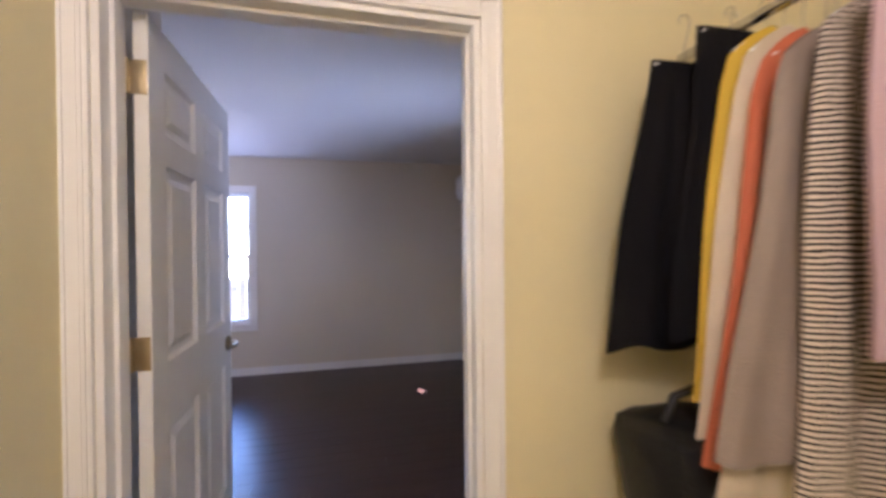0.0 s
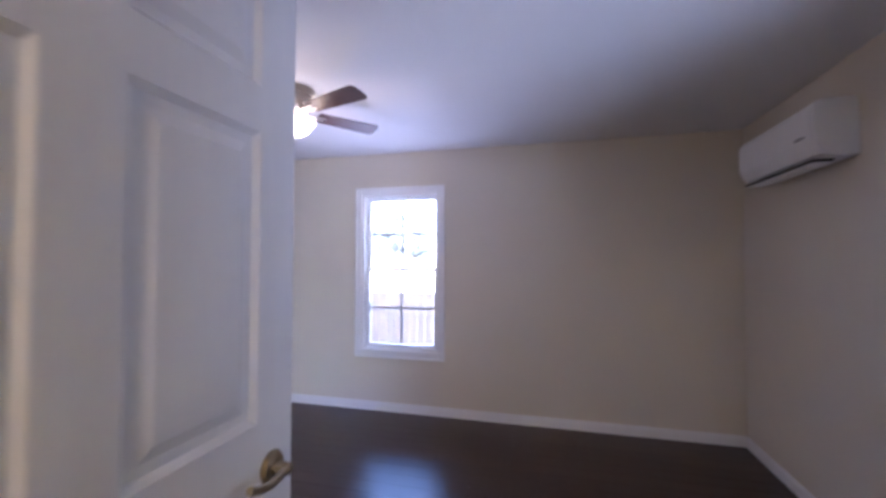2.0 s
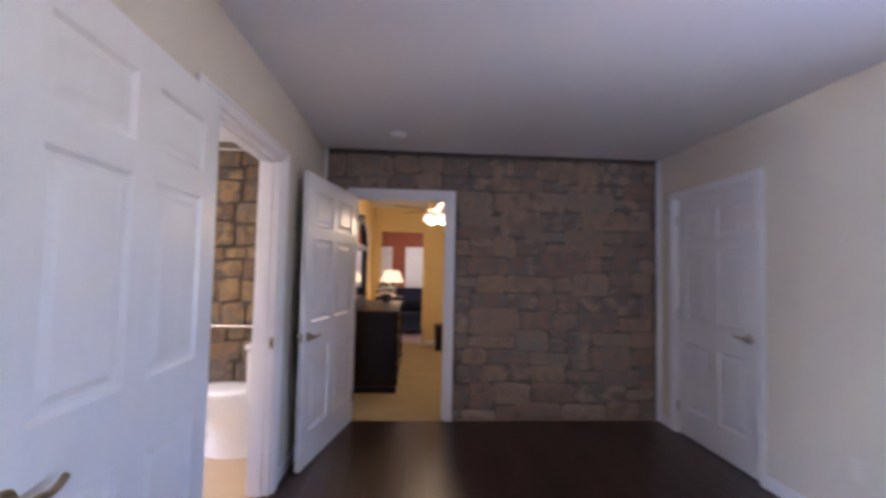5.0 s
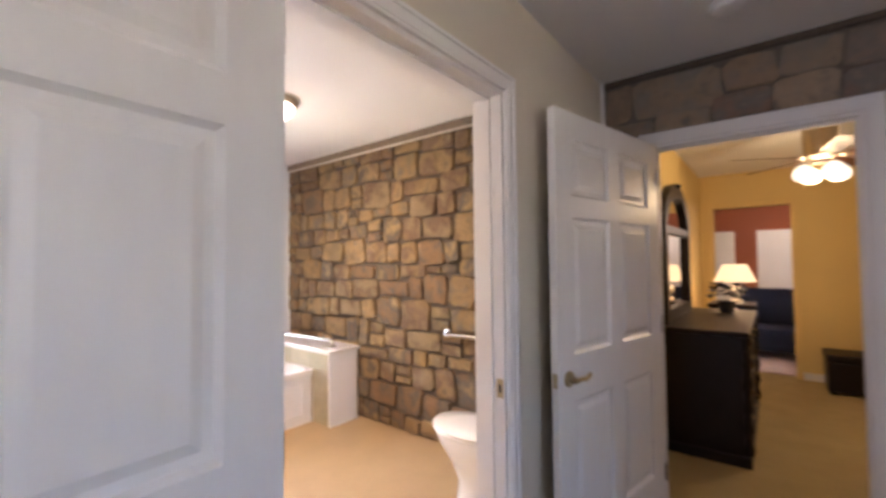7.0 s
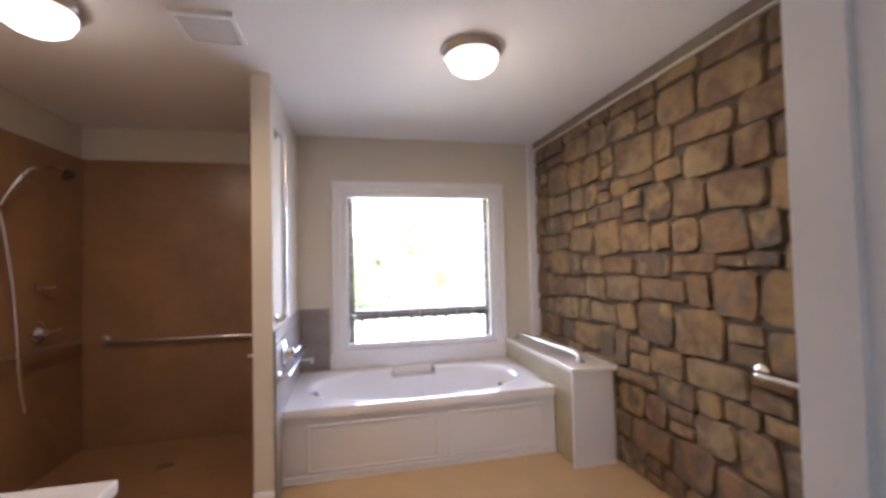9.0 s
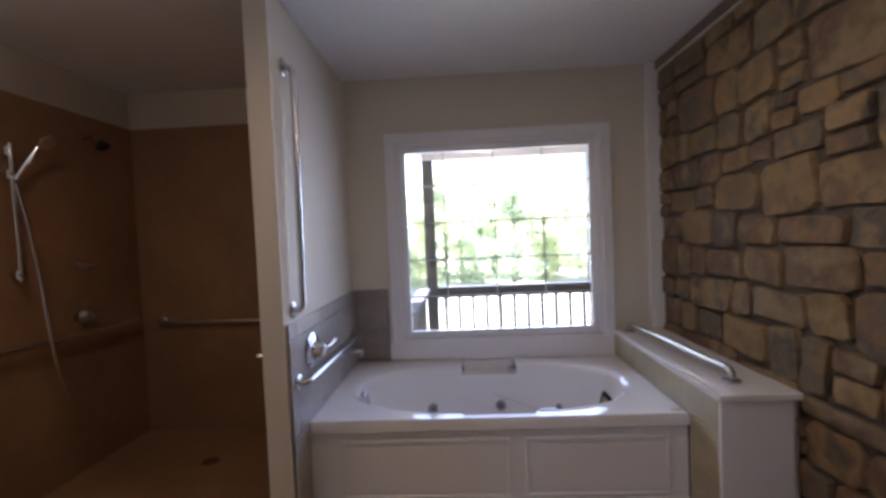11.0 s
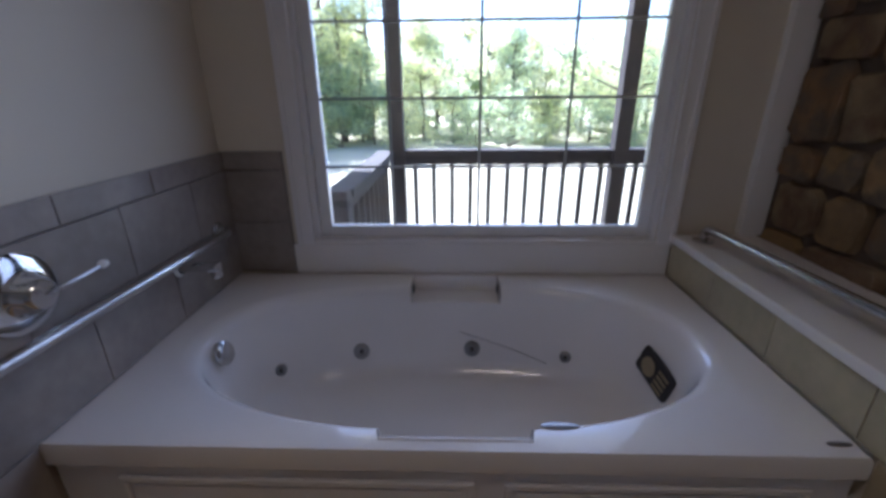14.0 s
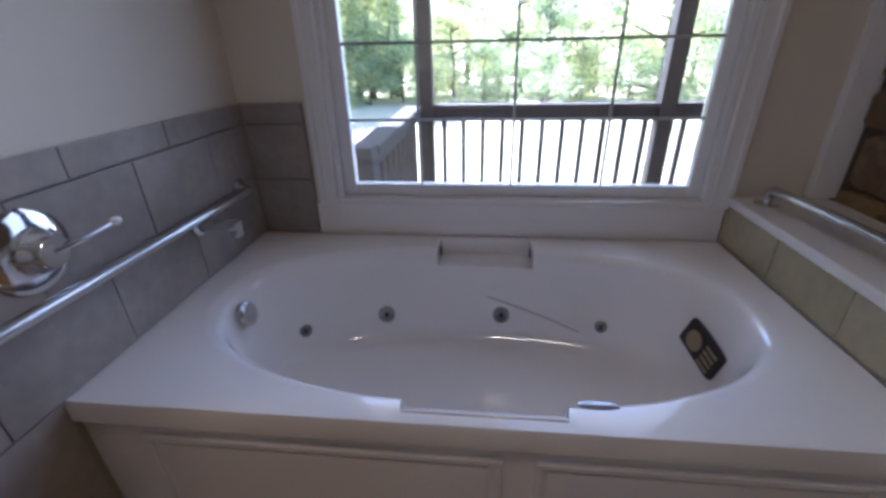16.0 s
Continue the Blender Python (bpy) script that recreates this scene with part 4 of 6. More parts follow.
    for x, y, w in ((1.058, -2.503, 0.045), (0.452, -2.462, 0.028)):
        bm = bmesh.new()
        lathe(bm, [(0.0, 0.006), (w * 0.7, 0.005), (w, 0.0015), (w, -0.001)], Matrix.Translation((x, y, zt)) @ Matrix.Diagonal((1, 0.26, 0.6, 1)), 24)
        part("control_button", bm, M_JET, top, "grey control button", 40)
    # Small dark boxes stand in for the shade at the pillow recess's ends.
    for x in (nx0 + 0.004, nx1 - 0.004):
        part("grip_slot", boxes((x - 0.003, x + 0.003, -3.335, -3.305, zt - 0.058, zt - 0.03)), M_DARKPL, top, "small dark mark for the shade in the pillow recess")
    bm = bmesh.new()
    rod(bm, (nx0 + 0.005, -2.4585, zt - 0.004), (nx1 - 0.005, -2.4585, zt - 0.004), 0.006, seg=10)
    part("grip_rail", bm, M_ACRYL, top, "thin white rail across the front recess", 40)
    # Thin grey line along the front recess, just behind the rail.
    bm = bmesh.new()
    box(bm, nx0 + 0.005, nx1 - 0.005, -2.470, -2.4645, zt - 0.012, zt - 0.006)
    part("seal_strip", bm, M_JET, top, "thin grey strip behind the rail")
    bm = bmesh.new()
    crease = []
    for k in range(14):
        x = 1.29 - 0.36 * k / 13
        z = 0.262 - 0.12 * k / 13
        s = 0.905 + (z - 0.14) / 0.08 * 0.03 if z < 0.22 else 0.935 + (z - 0.22) / 0.12 * 0.025
        u = abs((x - cx) / (a * s)) ** (1 / 0.78)
        crease.append((x, cy - b * s * (1 - u * u) ** 0.39, z))
    pipe(bm, crease, 0.0035, 6)
    part("crease", bm, mat("grey_scuff", (0.50, 0.48, 0.46), 0.5, vary=0.1, bump=0.0), top, "faint grey crease across the basin", 60)
    bm = bmesh.new()
    box(bm, 0.4725, 1.9, -3.398, -3.377, 0.456, 0.592, 0.003)
    box(bm, 0.413, 0.4725, -3.398, -3.378, 0.456, 0.592, 0.002)
    box(bm, 1.9, 1.995, -3.398, -3.378, 0.456, 0.592, 0.002)
    part("back_ledge", bm, M_ACRYL, top, "white ledge under the window")
    return shell


bathtub()


def pony_wall():
    top = thing("wall_pony", (0.26, -2.8, 0), "low tiled wall with a white cap between tub and stone", "half wall", kind="structure")
    part("core", boxes((0.085, 0.400, -3.398, -2.20, 0.0, 0.606)), M_CREAM, top)
    part("end_board", boxes((0.118, 0.412, -2.199, -2.180, 0.0, 0.606)), M_TRIM, top, "white end board")
    bm = bmesh.new()
    box(bm, 0.082, 0.420, -3.376, -2.172, 0.608, 0.640, 0.006)
    part("cap", bm, M_ACRYL, top, "white cap slab")
    part("foot_trim", boxes((0.113, 0.417, -2.179, -2.168, 0.0, 0.02)), M_TRIM, top)
    y = -3.372
    while y < -2.25:
        e = min(y + 0.30, -2.205)
        bm = bmesh.new()
        box(bm, 0.400, 0.410, y + 0.0015, e - 0.0015, 0.462, 0.605, 0.0015)
        part("tile", bm, M_TILEOLIVE, top)
        y += 0.30
    for z0, z1 in ((0.0, 0.23), (0.232, 0.458)):
        bm = bmesh.new()
        box(bm, 0.400, 0.410, -2.418, -2.205, z0 + 0.001, z1, 0.0015)
        part("tile", bm, M_TILEOLIVE, top)


pony_wall()


def tub_tiles():
    top = thing("tile_backsplash", (2.25, -2.8, 0.46), "taupe tiled backsplash at the tub end", "tiles", kind="structure")
    part("grout", boxes((2.2500, 2.2548, -3.398, -2.235, 0.0, 0.978), (2.0, 2.25, -3.3995, -3.3955, 0.46, 0.978)), M_GROUT, top)
    rows = ((0.908, 0.982, 0.10), (0.690, 0.905, 0.25), (0.462, 0.687, 0.10))
    for z0, z1, off in rows:
        y = -3.40 + off - 0.33
        while y < -2.235:
            s, e = max(y, -3.388), min(y + 0.327, -2.236)
            if e - s > 0.02:
                bm = bmesh.new()
                box(bm, 2.2395, 2.2502, s, e, z0, z1 - 0.002, 0.0015)
                part("tile", bm, M_TILE, top)
            y += 0.33
        bm = bmesh.new()
        box(bm, 2.001, 2.2385, -3.3955, -3.387, z0, z1 - 0.002, 0.0015)
        part("tile", bm, M_TILE, top)
    bm = bmesh.new()
    box(bm, 2.2395, 2.2502, -2.417, -2.236, 0.002, 0.458, 0.0015)
    part("tile", bm, M_TILE, top)


tub_tiles()


def grab_bar(p0, p1, out, label, r=0.016, stand=0.045):
    """A bent steel bar with round flanges; out: the way it stands off its wall."""
    p0, p1, out = Vector(p0), Vector(p1), Vector(out).normalized()
    d = (p1 - p0).normalized()
    top = thing("grab_bar", (p0 + p1) / 2, label, "grab bar", "grab bars")
    bm = bmesh.new()
    pts = [p0 + out * 0.002, p0 + out * (stand - 0.025)]
    pts += arc(p0 + out * (stand - 0.025) + d * 0.03, -d, out, 0.03, 10, 90, 6)
    pts += arc(p1 + out * (stand - 0.025) - d * 0.03, out, d, 0.03, 0, 80, 6)
    pts += [p1 + out * (stand - 0.025), p1 + out * 0.002]
    pipe(bm, pts, r, 14)
    part("bar", bm, M_STEEL, top, "", 50)
    for p in (p0, p1):
        bm = bmesh.new()
        lathe(bm, [(0.0, 0.0005), (0.038, 0.0005), (0.038, 0.006), (0.030, 0.011), (r, 0.013)], Matrix.Translation(p) @ out.to_track_quat("Z", "Y").to_matrix().to_4x4(), 22)
        part("flange", bm, M_STEEL, top, "", 40)


grab_bar((2.2547, -2.322, 1.035), (2.2547, -2.355, 2.16), (-1, 0, 0), "tall upright satin steel grab bar on the partition")
grab_bar((2.2392, -2.302, 0.700), (2.2392, -3.255, 0.690), (-1, 0, 0), "satin steel grab bar along the tiled tub end")
grab_bar((0.275, -2.325, 0.6405), (0.338, -3.29, 0.6405), (0, 0, 1), "satin steel grab bar on the low wall's cap", 0.016, 0.05)
grab_bar((0.090, -1.15, 0.85), (0.090, -0.35, 0.85), (1, 0, 0), "satin steel grab bar on the stone wall beside the toilet")
grab_bar((3.66, -3.372, 0.81), (2.55, -3.372, 0.80), (0, 1, 0), "satin steel grab bar on the brown shower wall")
grab_bar((3.812, -2.20, 0.86), (3.812, -3.28, 0.835), (-1, 0, 0), "satin steel grab bar on the brown shower side wall")


def tub_valve():
    top = thing("tub_valve", (2.24, -2.495, 0.80), "chrome round tub valve with a lever handle on the tiles", "faucet")
    m = Matrix.Translation((2.2393, -2.495, 0.800)) @ Matrix.Rotation(radians(-90), 4, "Y")
    bm = bmesh.new()
    lathe(bm, [(0.0, 0.0), (0.088, 0.0), (0.090, 0.006), (0.078, 0.016), (0.050, 0.020), (0.042, 0.030), (0.038, 0.055), (0.030, 0.064), (0.0, 0.066)], m, 32)
    part("escutcheon", bm, M_CHROME, top, "", 40)
    bm = bmesh.new()
    pipe(bm, [(2.178, -2.495, 0.800), (2.170, -2.53, 0.801), (2.164, -2.575, 0.806), (2.158, -2.625, 0.812)], 0.0065, 10)
    lev = part("lever", bm, M_CHROME, top, "", 50)
    bm = bmesh.new()
    bmesh.ops.create_uvsphere(bm, u_segments=14, v_segments=9, radius=0.012, matrix=Matrix.Translation((2.157, -2.632, 0.813)) @ Matrix.Diagonal((0.9, 1.3, 0.9, 1)))
    part("lever_tip", bm, M_PORC, lev, "pale rounded tip", 60)
    top = thing("tub_spout", (2.24, -3.0, 0.62), "chrome tub spout on the tiled wall", "faucet")
    bm = bmesh.new()
    box(bm, 2.098, 2.239, -3.014, -2.972, 0.638, 0.664, 0.009)
    box(bm, 2.098, 2.126, -3.010, -2.976, 0.612, 0.642, 0.007)
    part("spout_body", bm, M_CHROME, top, "", 50)
    bm = bmesh.new()
    lathe(bm, [(0.0, 0.0), (0.036, 0.0), (0.036, 0.006), (0.024, 0.014)], Matrix.Translation((2.2392, -2.993, 0.650)) @ Matrix.Rotation(radians(-90), 4, "Y"), 22)
    part("flange", bm, M_CHROME, top, "", 40)


tub_valve()


def wall_hook():
    top = thing("wall_hook", (2.36, -2.232, 0.85), "small chrome hook on the shower side of the partition", "hook")
    side = Matrix.Translation((2.3602, -2.236, 0.85)) @ Matrix.Rotation(radians(90), 4, "Y")
    bm = bmesh.new()
    lathe(bm, [(0.0, 0.0), (0.014, 0.0), (0.014, 0.003), (0.005, 0.006), (0.005, 0.020), (0.0, 0.020)], side, 16)
    base = part("stem", bm, M_CHROME, top, "", 40)
    bm = bmesh.new()
    lathe(bm, [(0.0, 0.018), (0.010, 0.020), (0.011, 0.027), (0.006, 0.032), (0.0, 0.033)], side, 16)
    part("knob", bm, M_CHROME, base, "", 50)


wall_hook()


def dome_light(x, y, label):
    top = thing("ceiling_light", (x, y, CEIL), label, "ceiling light", "bathroom dome lights")
    at = Matrix.Translation((x, y, 0))
    bm = bmesh.new()
    lathe(bm, [(0.0, CEIL), (0.153, CEIL), (0.160, CEIL - 0.012), (0.158, CEIL - 0.024), (0.143, CEIL - 0.044), (0.132, CEIL - 0.046)], at, 40)
    part("rim", bm, M_NICKEL, top, "brushed nickel rim", 35)
    bm = bmesh.new()
    lathe(bm, [(0.134, CEIL - 0.042), (0.131, CEIL - 0.066), (0.115, CEIL - 0.096), (0.080, CEIL - 0.121), (0.040, CEIL - 0.132), (0.0, CEIL - 0.135)], at, 40)
    g = part("glass_dome", bm, M_BOWL, top, "lit frosted glass dome", 60)
    g.visible_shadow = False
    bm = bmesh.new()
    lathe(bm, [(0.0, CEIL - 0.132), (0.009, CEIL - 0.134), (0.009, CEIL - 0.142), (0.0, CEIL - 0.147)], at, 12)
    part("finial", bm, M_NICKEL, top, "", 40)


dome_light(1.17, -1.75, "lit frosted dome ceiling light with a nickel rim")
dome_light(3.06, -1.68, "lit frosted dome ceiling light near the shower")
dome_light(4.45, -2.4, "lit frosted dome ceiling light in the closet")


def exhaust_vent():
    top = thing("exhaust_vent", (2.36, -1.75, CEIL), "square white exhaust fan grille on the ceiling", "vent")
    x0, x1, y0, y1 = 2.30, 2.56, -1.88, -1.62
    bm = boxes((x0, x1, y0, y0 + 0.02, CEIL - 0.022, CEIL), (x0, x1, y1 - 0.02, y1, CEIL - 0.022, CEIL), (x0, x0 + 0.02, y0 + 0.02, y1 - 0.02, CEIL - 0.022, CEIL), (x1 - 0.02, x1, y0 + 0.02, y1 - 0.02, CEIL - 0.022, CEIL))
    part("frame", bm, M_PLASTIC, top)
    part("backing", boxes((x0 + 0.02, x1 - 0.02, y0 + 0.02, y1 - 0.02, CEIL - 0.004, CEIL - 0.001)), M_MUNTIN, top)
    for k in range(9):
        y = y0 + 0.032 + k * 0.0235
        part("slat", boxes((x0 + 0.02, x1 - 0.02, y, y + 0.012, CEIL - 0.018, CEIL - 0.008)), M_PLASTIC, top)


exhaust_vent()

# brown shower enclosure panels
for nm, bx in (("shower_panel_back", (2.362, 3.838, -3.3985, -3.373, 0.0, 2.205)), ("shower_panel_side", (3.813, 3.8385, -3.372, -2.05, 0.0, 2.205)),
               ("shower_panel_partition", (2.3615, 2.378, -3.372, -2.26, 0.0, 2.205))):
    solid(nm, boxes(bx), M_SHOWER, "mottled brown shower wall panel", "shower wall", "structure")
solid("floor_shower", boxes((2.379, 3.812, -3.372, -2.05, 0.0, 0.006)), M_SHOWER, "brown barrier-free shower floor", "floor", "structure")
bm = bmesh.new()
lathe(bm, [(0.0, 0.009), (0.05, 0.009), (0.055, 0.006)], Matrix.Translation((3.07, -2.91, 0)), 24)
solid("drain_cover", bm, M_STEEL, "round steel drain cover in the shower floor", "drain", smooth=40)


def shower_set():
    top = thing("shower_set", (3.81, -2.50, 1.2), "chrome hand shower on a riser rail with a hanging hose", "shower")
    bm = bmesh.new()
    rod(bm, (3.755, -2.50, 1.20), (3.755, -2.49, 1.92), 0.011)
    rail = part("riser_rail", bm, M_CHROME, top, "", 40)
    for z, y in ((1.24, -2.50), (1.88, -2.49), (1.76, -2.492)):
        bm = bmesh.new()
        rod(bm, (3.812, y, z), (3.748, y, z), 0.014)
        rod(bm, (3.768, y, z - 0.022), (3.768, y, z + 0.022), 0.019)
        part("bracket", bm, M_CHROME, top, "", 40)
    bm = bmesh.new()
    pipe(bm, [(3.74, -2.495, 1.73), (3.73, -2.53, 1.80), (3.71, -2.57, 1.88), (3.69, -2.59, 1.93)], 0.012)
    lathe(bm, [(0.0, 0.012), (0.03, 0.010), (0.047, -0.004), (0.045, -0.014), (0.0, -0.016)], Matrix.Translation((3.67, -2.60, 1.94)) @ Vector((-0.8, -0.1, -0.6)).to_track_quat("-Z", "Y").to_matrix().to_4x4(), 22)
    part("hand_shower", bm, M_CHROME, top, "", 40)
    bm = bmesh.new()
    p = []
    for k in range(25):
        u = k / 24
        p.append((3.745 - 0.04 * math.sin(u * 3.1), -2.50 - 0.05 * math.sin(u * 2.6) - 0.17 * u ** 4, 1.71 - 1.2 * u))
    pipe(bm, p, 0.0075, 10)
    part("hose", bm, M_CHROME, top, "", 60)
    top = thing("shower_valve", (3.81, -2.90, 0.95), "chrome shower mixer with lever on the brown panel", "faucet")
    for z, r, lv in ((0.955, 0.075, 0.11), (1.25, 0.035, 0.06)):
        bm = bmesh.new()
        lathe(bm, [(0.0, 0.0), (r, 0.0), (r, 0.006), (r * 0.6, 0.014), (r * 0.4, 0.05), (0.0, 0.054)], Matrix.Translation((3.8127, -2.90, z)) @ Matrix.Rotation(radians(-90), 4, "Y"), 26)
        e = part("escutcheon", bm, M_CHROME, top, "", 40)
        bm = bmesh.new()
        pipe(bm, [(3.765, -2.90, z), (3.755, -2.90 - lv / 2, z - 0.003), (3.75, -2.90 - lv, z + 0.003)], 0.009)
        part("lever", bm, M_CHROME, e, "", 50)
    top = thing("fixed_shower", (3.81, -2.98, 2.03), "dark fixed shower head high in the corner", "shower")
    bm = bmesh.new()
    pipe(bm, [(3.812, -2.98, 2.05), (3.76, -2.98, 2.06), (3.71, -2.98, 2.03)], 0.010)
    part("arm", bm, M_STEEL, top, "", 50)
    bm = bmesh.new()
    lathe(bm, [(0.0, 0.03), (0.015, 0.03), (0.04, -0.01), (0.04, -0.018), (0.0, -0.02)], Matrix.Translation((3.69, -2.98, 2.01)) @ Matrix.Rotation(radians(25), 4, "Y"), 20)
    part("head", bm, M_DARKPL, top, "dark spray face", 40)


shower_set()


def vanity():
    top = thing("vanity_cabinet", (3.1, -0.46, 0), "white bathroom vanity with a pale counter top", "vanity")
    part("body", boxes((2.43, 3.83, -0.80, -0.125, 0.09, 0.815)), M_TRIM, top)
    part("kick_plate", boxes((2.45, 3.83, -0.74, -0.125, 0.0, 0.09)), M_DARKPL, top)
    bm = bmesh.new()
    box(bm, 2.37, 3.835, -0.855, -0.124, 0.816, 0.850, 0.006)
    part("counter_top", bm, M_ACRYL, top, "pale counter slab")
    for k in range(3):
        bm = bmesh.new()
        box(bm, 2.45 + 0.455 * k, 2.89 + 0.455 * k, -0.818, -0.801, 0.12, 0.79, 0.004)
        d = part("cabinet_door", bm, M_TRIM, top)
        bm = bmesh.new()
        lathe(bm, [(0.0, 0.02), (0.012, 0.018), (0.006, 0.0)], Matrix.Translation((2.86 + 0.455 * k, -0.819, 0.7)) @ Matrix.Rotation(radians(90), 4, "X"), 12)
        part("knob", bm, M_NICKEL, d, "", 40)


vanity()


def toilet():
    cx = 0.62
    top = thing("toilet", (cx, -0.5, 0), "white porcelain toilet with closed lid beside the stone wall", "toilet")

    def oval(bm, rows, seg=32):
        rings = []
        for yc, a, b, z, front in rows:
            ring = []
            for k in range(seg):
                t = 2 * math.pi * k / seg
                q = math.sin(t)
                ring.append(bm.verts.new((cx + a * math.cos(t), yc + (b * front if q < 0 else b) * q, z)))
            rings.append(ring)
        for r0, r1 in zip(rings, rings[1:]):
            for k in range(seg):
                bm.faces.new((r0[k], r0[(k + 1) % seg], r1[(k + 1) % seg], r1[k]))
        bm.faces.new(rings[0][::-1])
        bm.faces.new(rings[-1])
    def up(bm):
        """Comfort height."""
        for v in bm.verts:
            v.co.z *= 1.1
        return bm
    bm = bmesh.new()
    oval(bm, [(-0.46, 0.115, 0.20, 0.0, 1.1), (-0.46, 0.11, 0.19, 0.05, 1.1), (-0.47, 0.10, 0.17, 0.14, 1.1), (-0.49, 0.125, 0.19, 0.24, 1.15), (-0.51, 0.165, 0.21, 0.32, 1.25), (-0.52, 0.18, 0.22, 0.375, 1.3), (-0.52, 0.178, 0.22, 0.388, 1.3)])
    part("bowl", up(bm), M_PORC, top, "", 50)
    bm = bmesh.new()
    oval(bm, [(-0.52, 0.182, 0.225, 0.389, 1.32), (-0.52, 0.187, 0.23, 0.397, 1.32), (-0.52, 0.182, 0.225, 0.405, 1.32)])
    part("seat", up(bm), M_PORC, top, "", 50)
    bm = bmesh.new()
    oval(bm, [(-0.52, 0.184, 0.228, 0.408, 1.32), (-0.52, 0.188, 0.232, 0.416, 1.32), (-0.52, 0.176, 0.22, 0.427, 1.32), (-0.52, 0.10, 0.13, 0.433, 1.32)])
    part("lid", up(bm), M_PORC, top, "closed white lid", 50)
    bm = bmesh.new()
    box(bm, cx - 0.215, cx + 0.215, -0.315, -0.135, 0.375, 0.715, 0.022)
    part("tank", up(bm), M_PORC, top, "", 40)
    bm = bmesh.new()
    box(bm, cx - 0.225, cx + 0.225, -0.325, -0.130, 0.716, 0.752, 0.012)
    part("tank_lid", up(bm), M_PORC, top, "", 40)
    bm = bmesh.new()
    pipe(bm, [(cx + 0.15, -0.317, 0.67), (cx + 0.15, -0.335, 0.67), (cx + 0.09, -0.338, 0.665)], 0.006, 8)
    part("flush_lever", up(bm), M_CHROME, top, "", 50)


toilet()


# ---- yellow hall things ----
def dresser():
    top = thing("dresser", (-1.55, 0.37, 0), "dark mahogany dresser with carved front edge in the hall", "dresser")
    bm = bmesh.new()
    box(bm, -2.39, -0.84, 0.10, 0.62, 0.06, 0.866, 0.006)
    part("carcass", bm, M_DARKWOOD, top)
    bm = bmesh.new()
    box(bm, -2.42, -0.815, 0.085, 0.665, 0.866, 0.90, 0.010)
    part("top_board", bm, M_DARKWOOD, top)
    bm = bmesh.new()
    box(bm, -2.41, -0.825, 0.09, 0.655, 0.0, 0.075, 0.010)
    part("plinth", bm, M_DARKWOOD, top)
    for x in (-0.875, -2.355):
        bm = bmesh.new()
        prof = [(0.0, 0.075)]
        for k in range(19):
            prof.append((0.030 + 0.010 * math.sin(k * 1.9), 0.08 + k * 0.0434))
        prof.append((0.0, 0.865))
        lathe(bm, prof, Matrix.Translation((x, 0.635, 0)), 14)
        part("carved_post", bm, M_DARKWOOD, top, "turned corner post", 50)
    for r in range(4):
        for c in range(2):
            bm = bmesh.new()
            x0 = -2.22 + c * 0.66
            box(bm, x0, x0 + 0.64, 0.6195, 0.638, 0.09 + r * 0.194, 0.27 + r * 0.194, 0.006)
            d = part("drawer", bm, M_DARKWOOD, top)
            for u in (0.16, 0.48):
                bm = bmesh.new()
                lathe(bm, [(0.0, 0.02), (0.014, 0.018), (0.006, 0.0)], Matrix.Translation((x0 + u, 0.638, 0.18 + r * 0.194)) @ Matrix.Rotation(radians(-90), 4, "X"), 10)
                part("knob", bm, M_BRASS, d, "", 40)
    top = thing("dresser_mirror", (-1.5, 0.15, 0.9), "arched dresser mirror in a dark carved wood frame", "mirror")
    bm = bmesh.new()
    pts = [(-0.92, 0.9005), (-0.92, 1.74), (-1.02, 1.88), (-1.20, 1.985), (-1.32, 2.02), (-1.68, 2.02), (-1.80, 1.985), (-1.98, 1.88), (-2.08, 1.74), (-2.08, 0.9005)]
    inn = [(-1.02, 1.0), (-1.02, 1.70), (-1.11, 1.81), (-1.24, 1.89), (-1.36, 1.93), (-1.64, 1.93), (-1.76, 1.89), (-1.89, 1.81), (-1.98, 1.70), (-1.98, 1.0)]
    r = [[bm.verts.new((x, y, z)) for x, z in q] for q, y in ((pts, 0.105), (pts, 0.165), (inn, 0.165), (inn, 0.125))]
    n = len(pts)
    for a, b in ((0, 1), (1, 2), (2, 3)):
        for k in range(n):
            bm.faces.new((r[a][k], r[a][(k + 1) % n], r[b][(k + 1) % n], r[b][k]))
    bm.faces.new(r[0])
    part("frame", bm, M_DARKWOOD, top, "", 30)
    bm = bmesh.new()
    bm.faces.new([bm.verts.new((x, 0.128, z)) for x, z in inn])
    part("mirror_glass", bm, M_MIRROR, top)
    bm = bmesh.new()
    box(bm, -1.98, -1.02, 0.13, 0.160, 1.60, 1.67, 0.008)
    part("cross_rail", bm, M_DARKWOOD, top, "dark rail across the mirror glass")
    bm = bmesh.new()
    lathe(bm, [(0.0, -0.03), (0.05, -0.02), (0.06, 0.005), (0.03, 0.02), (0.0, 0.024)], Matrix.Translation((-1.5, 0.135, 2.03)), 16)
    part("crest", bm, M_DARKWOOD, top, "carved crest", 50)


dresser()


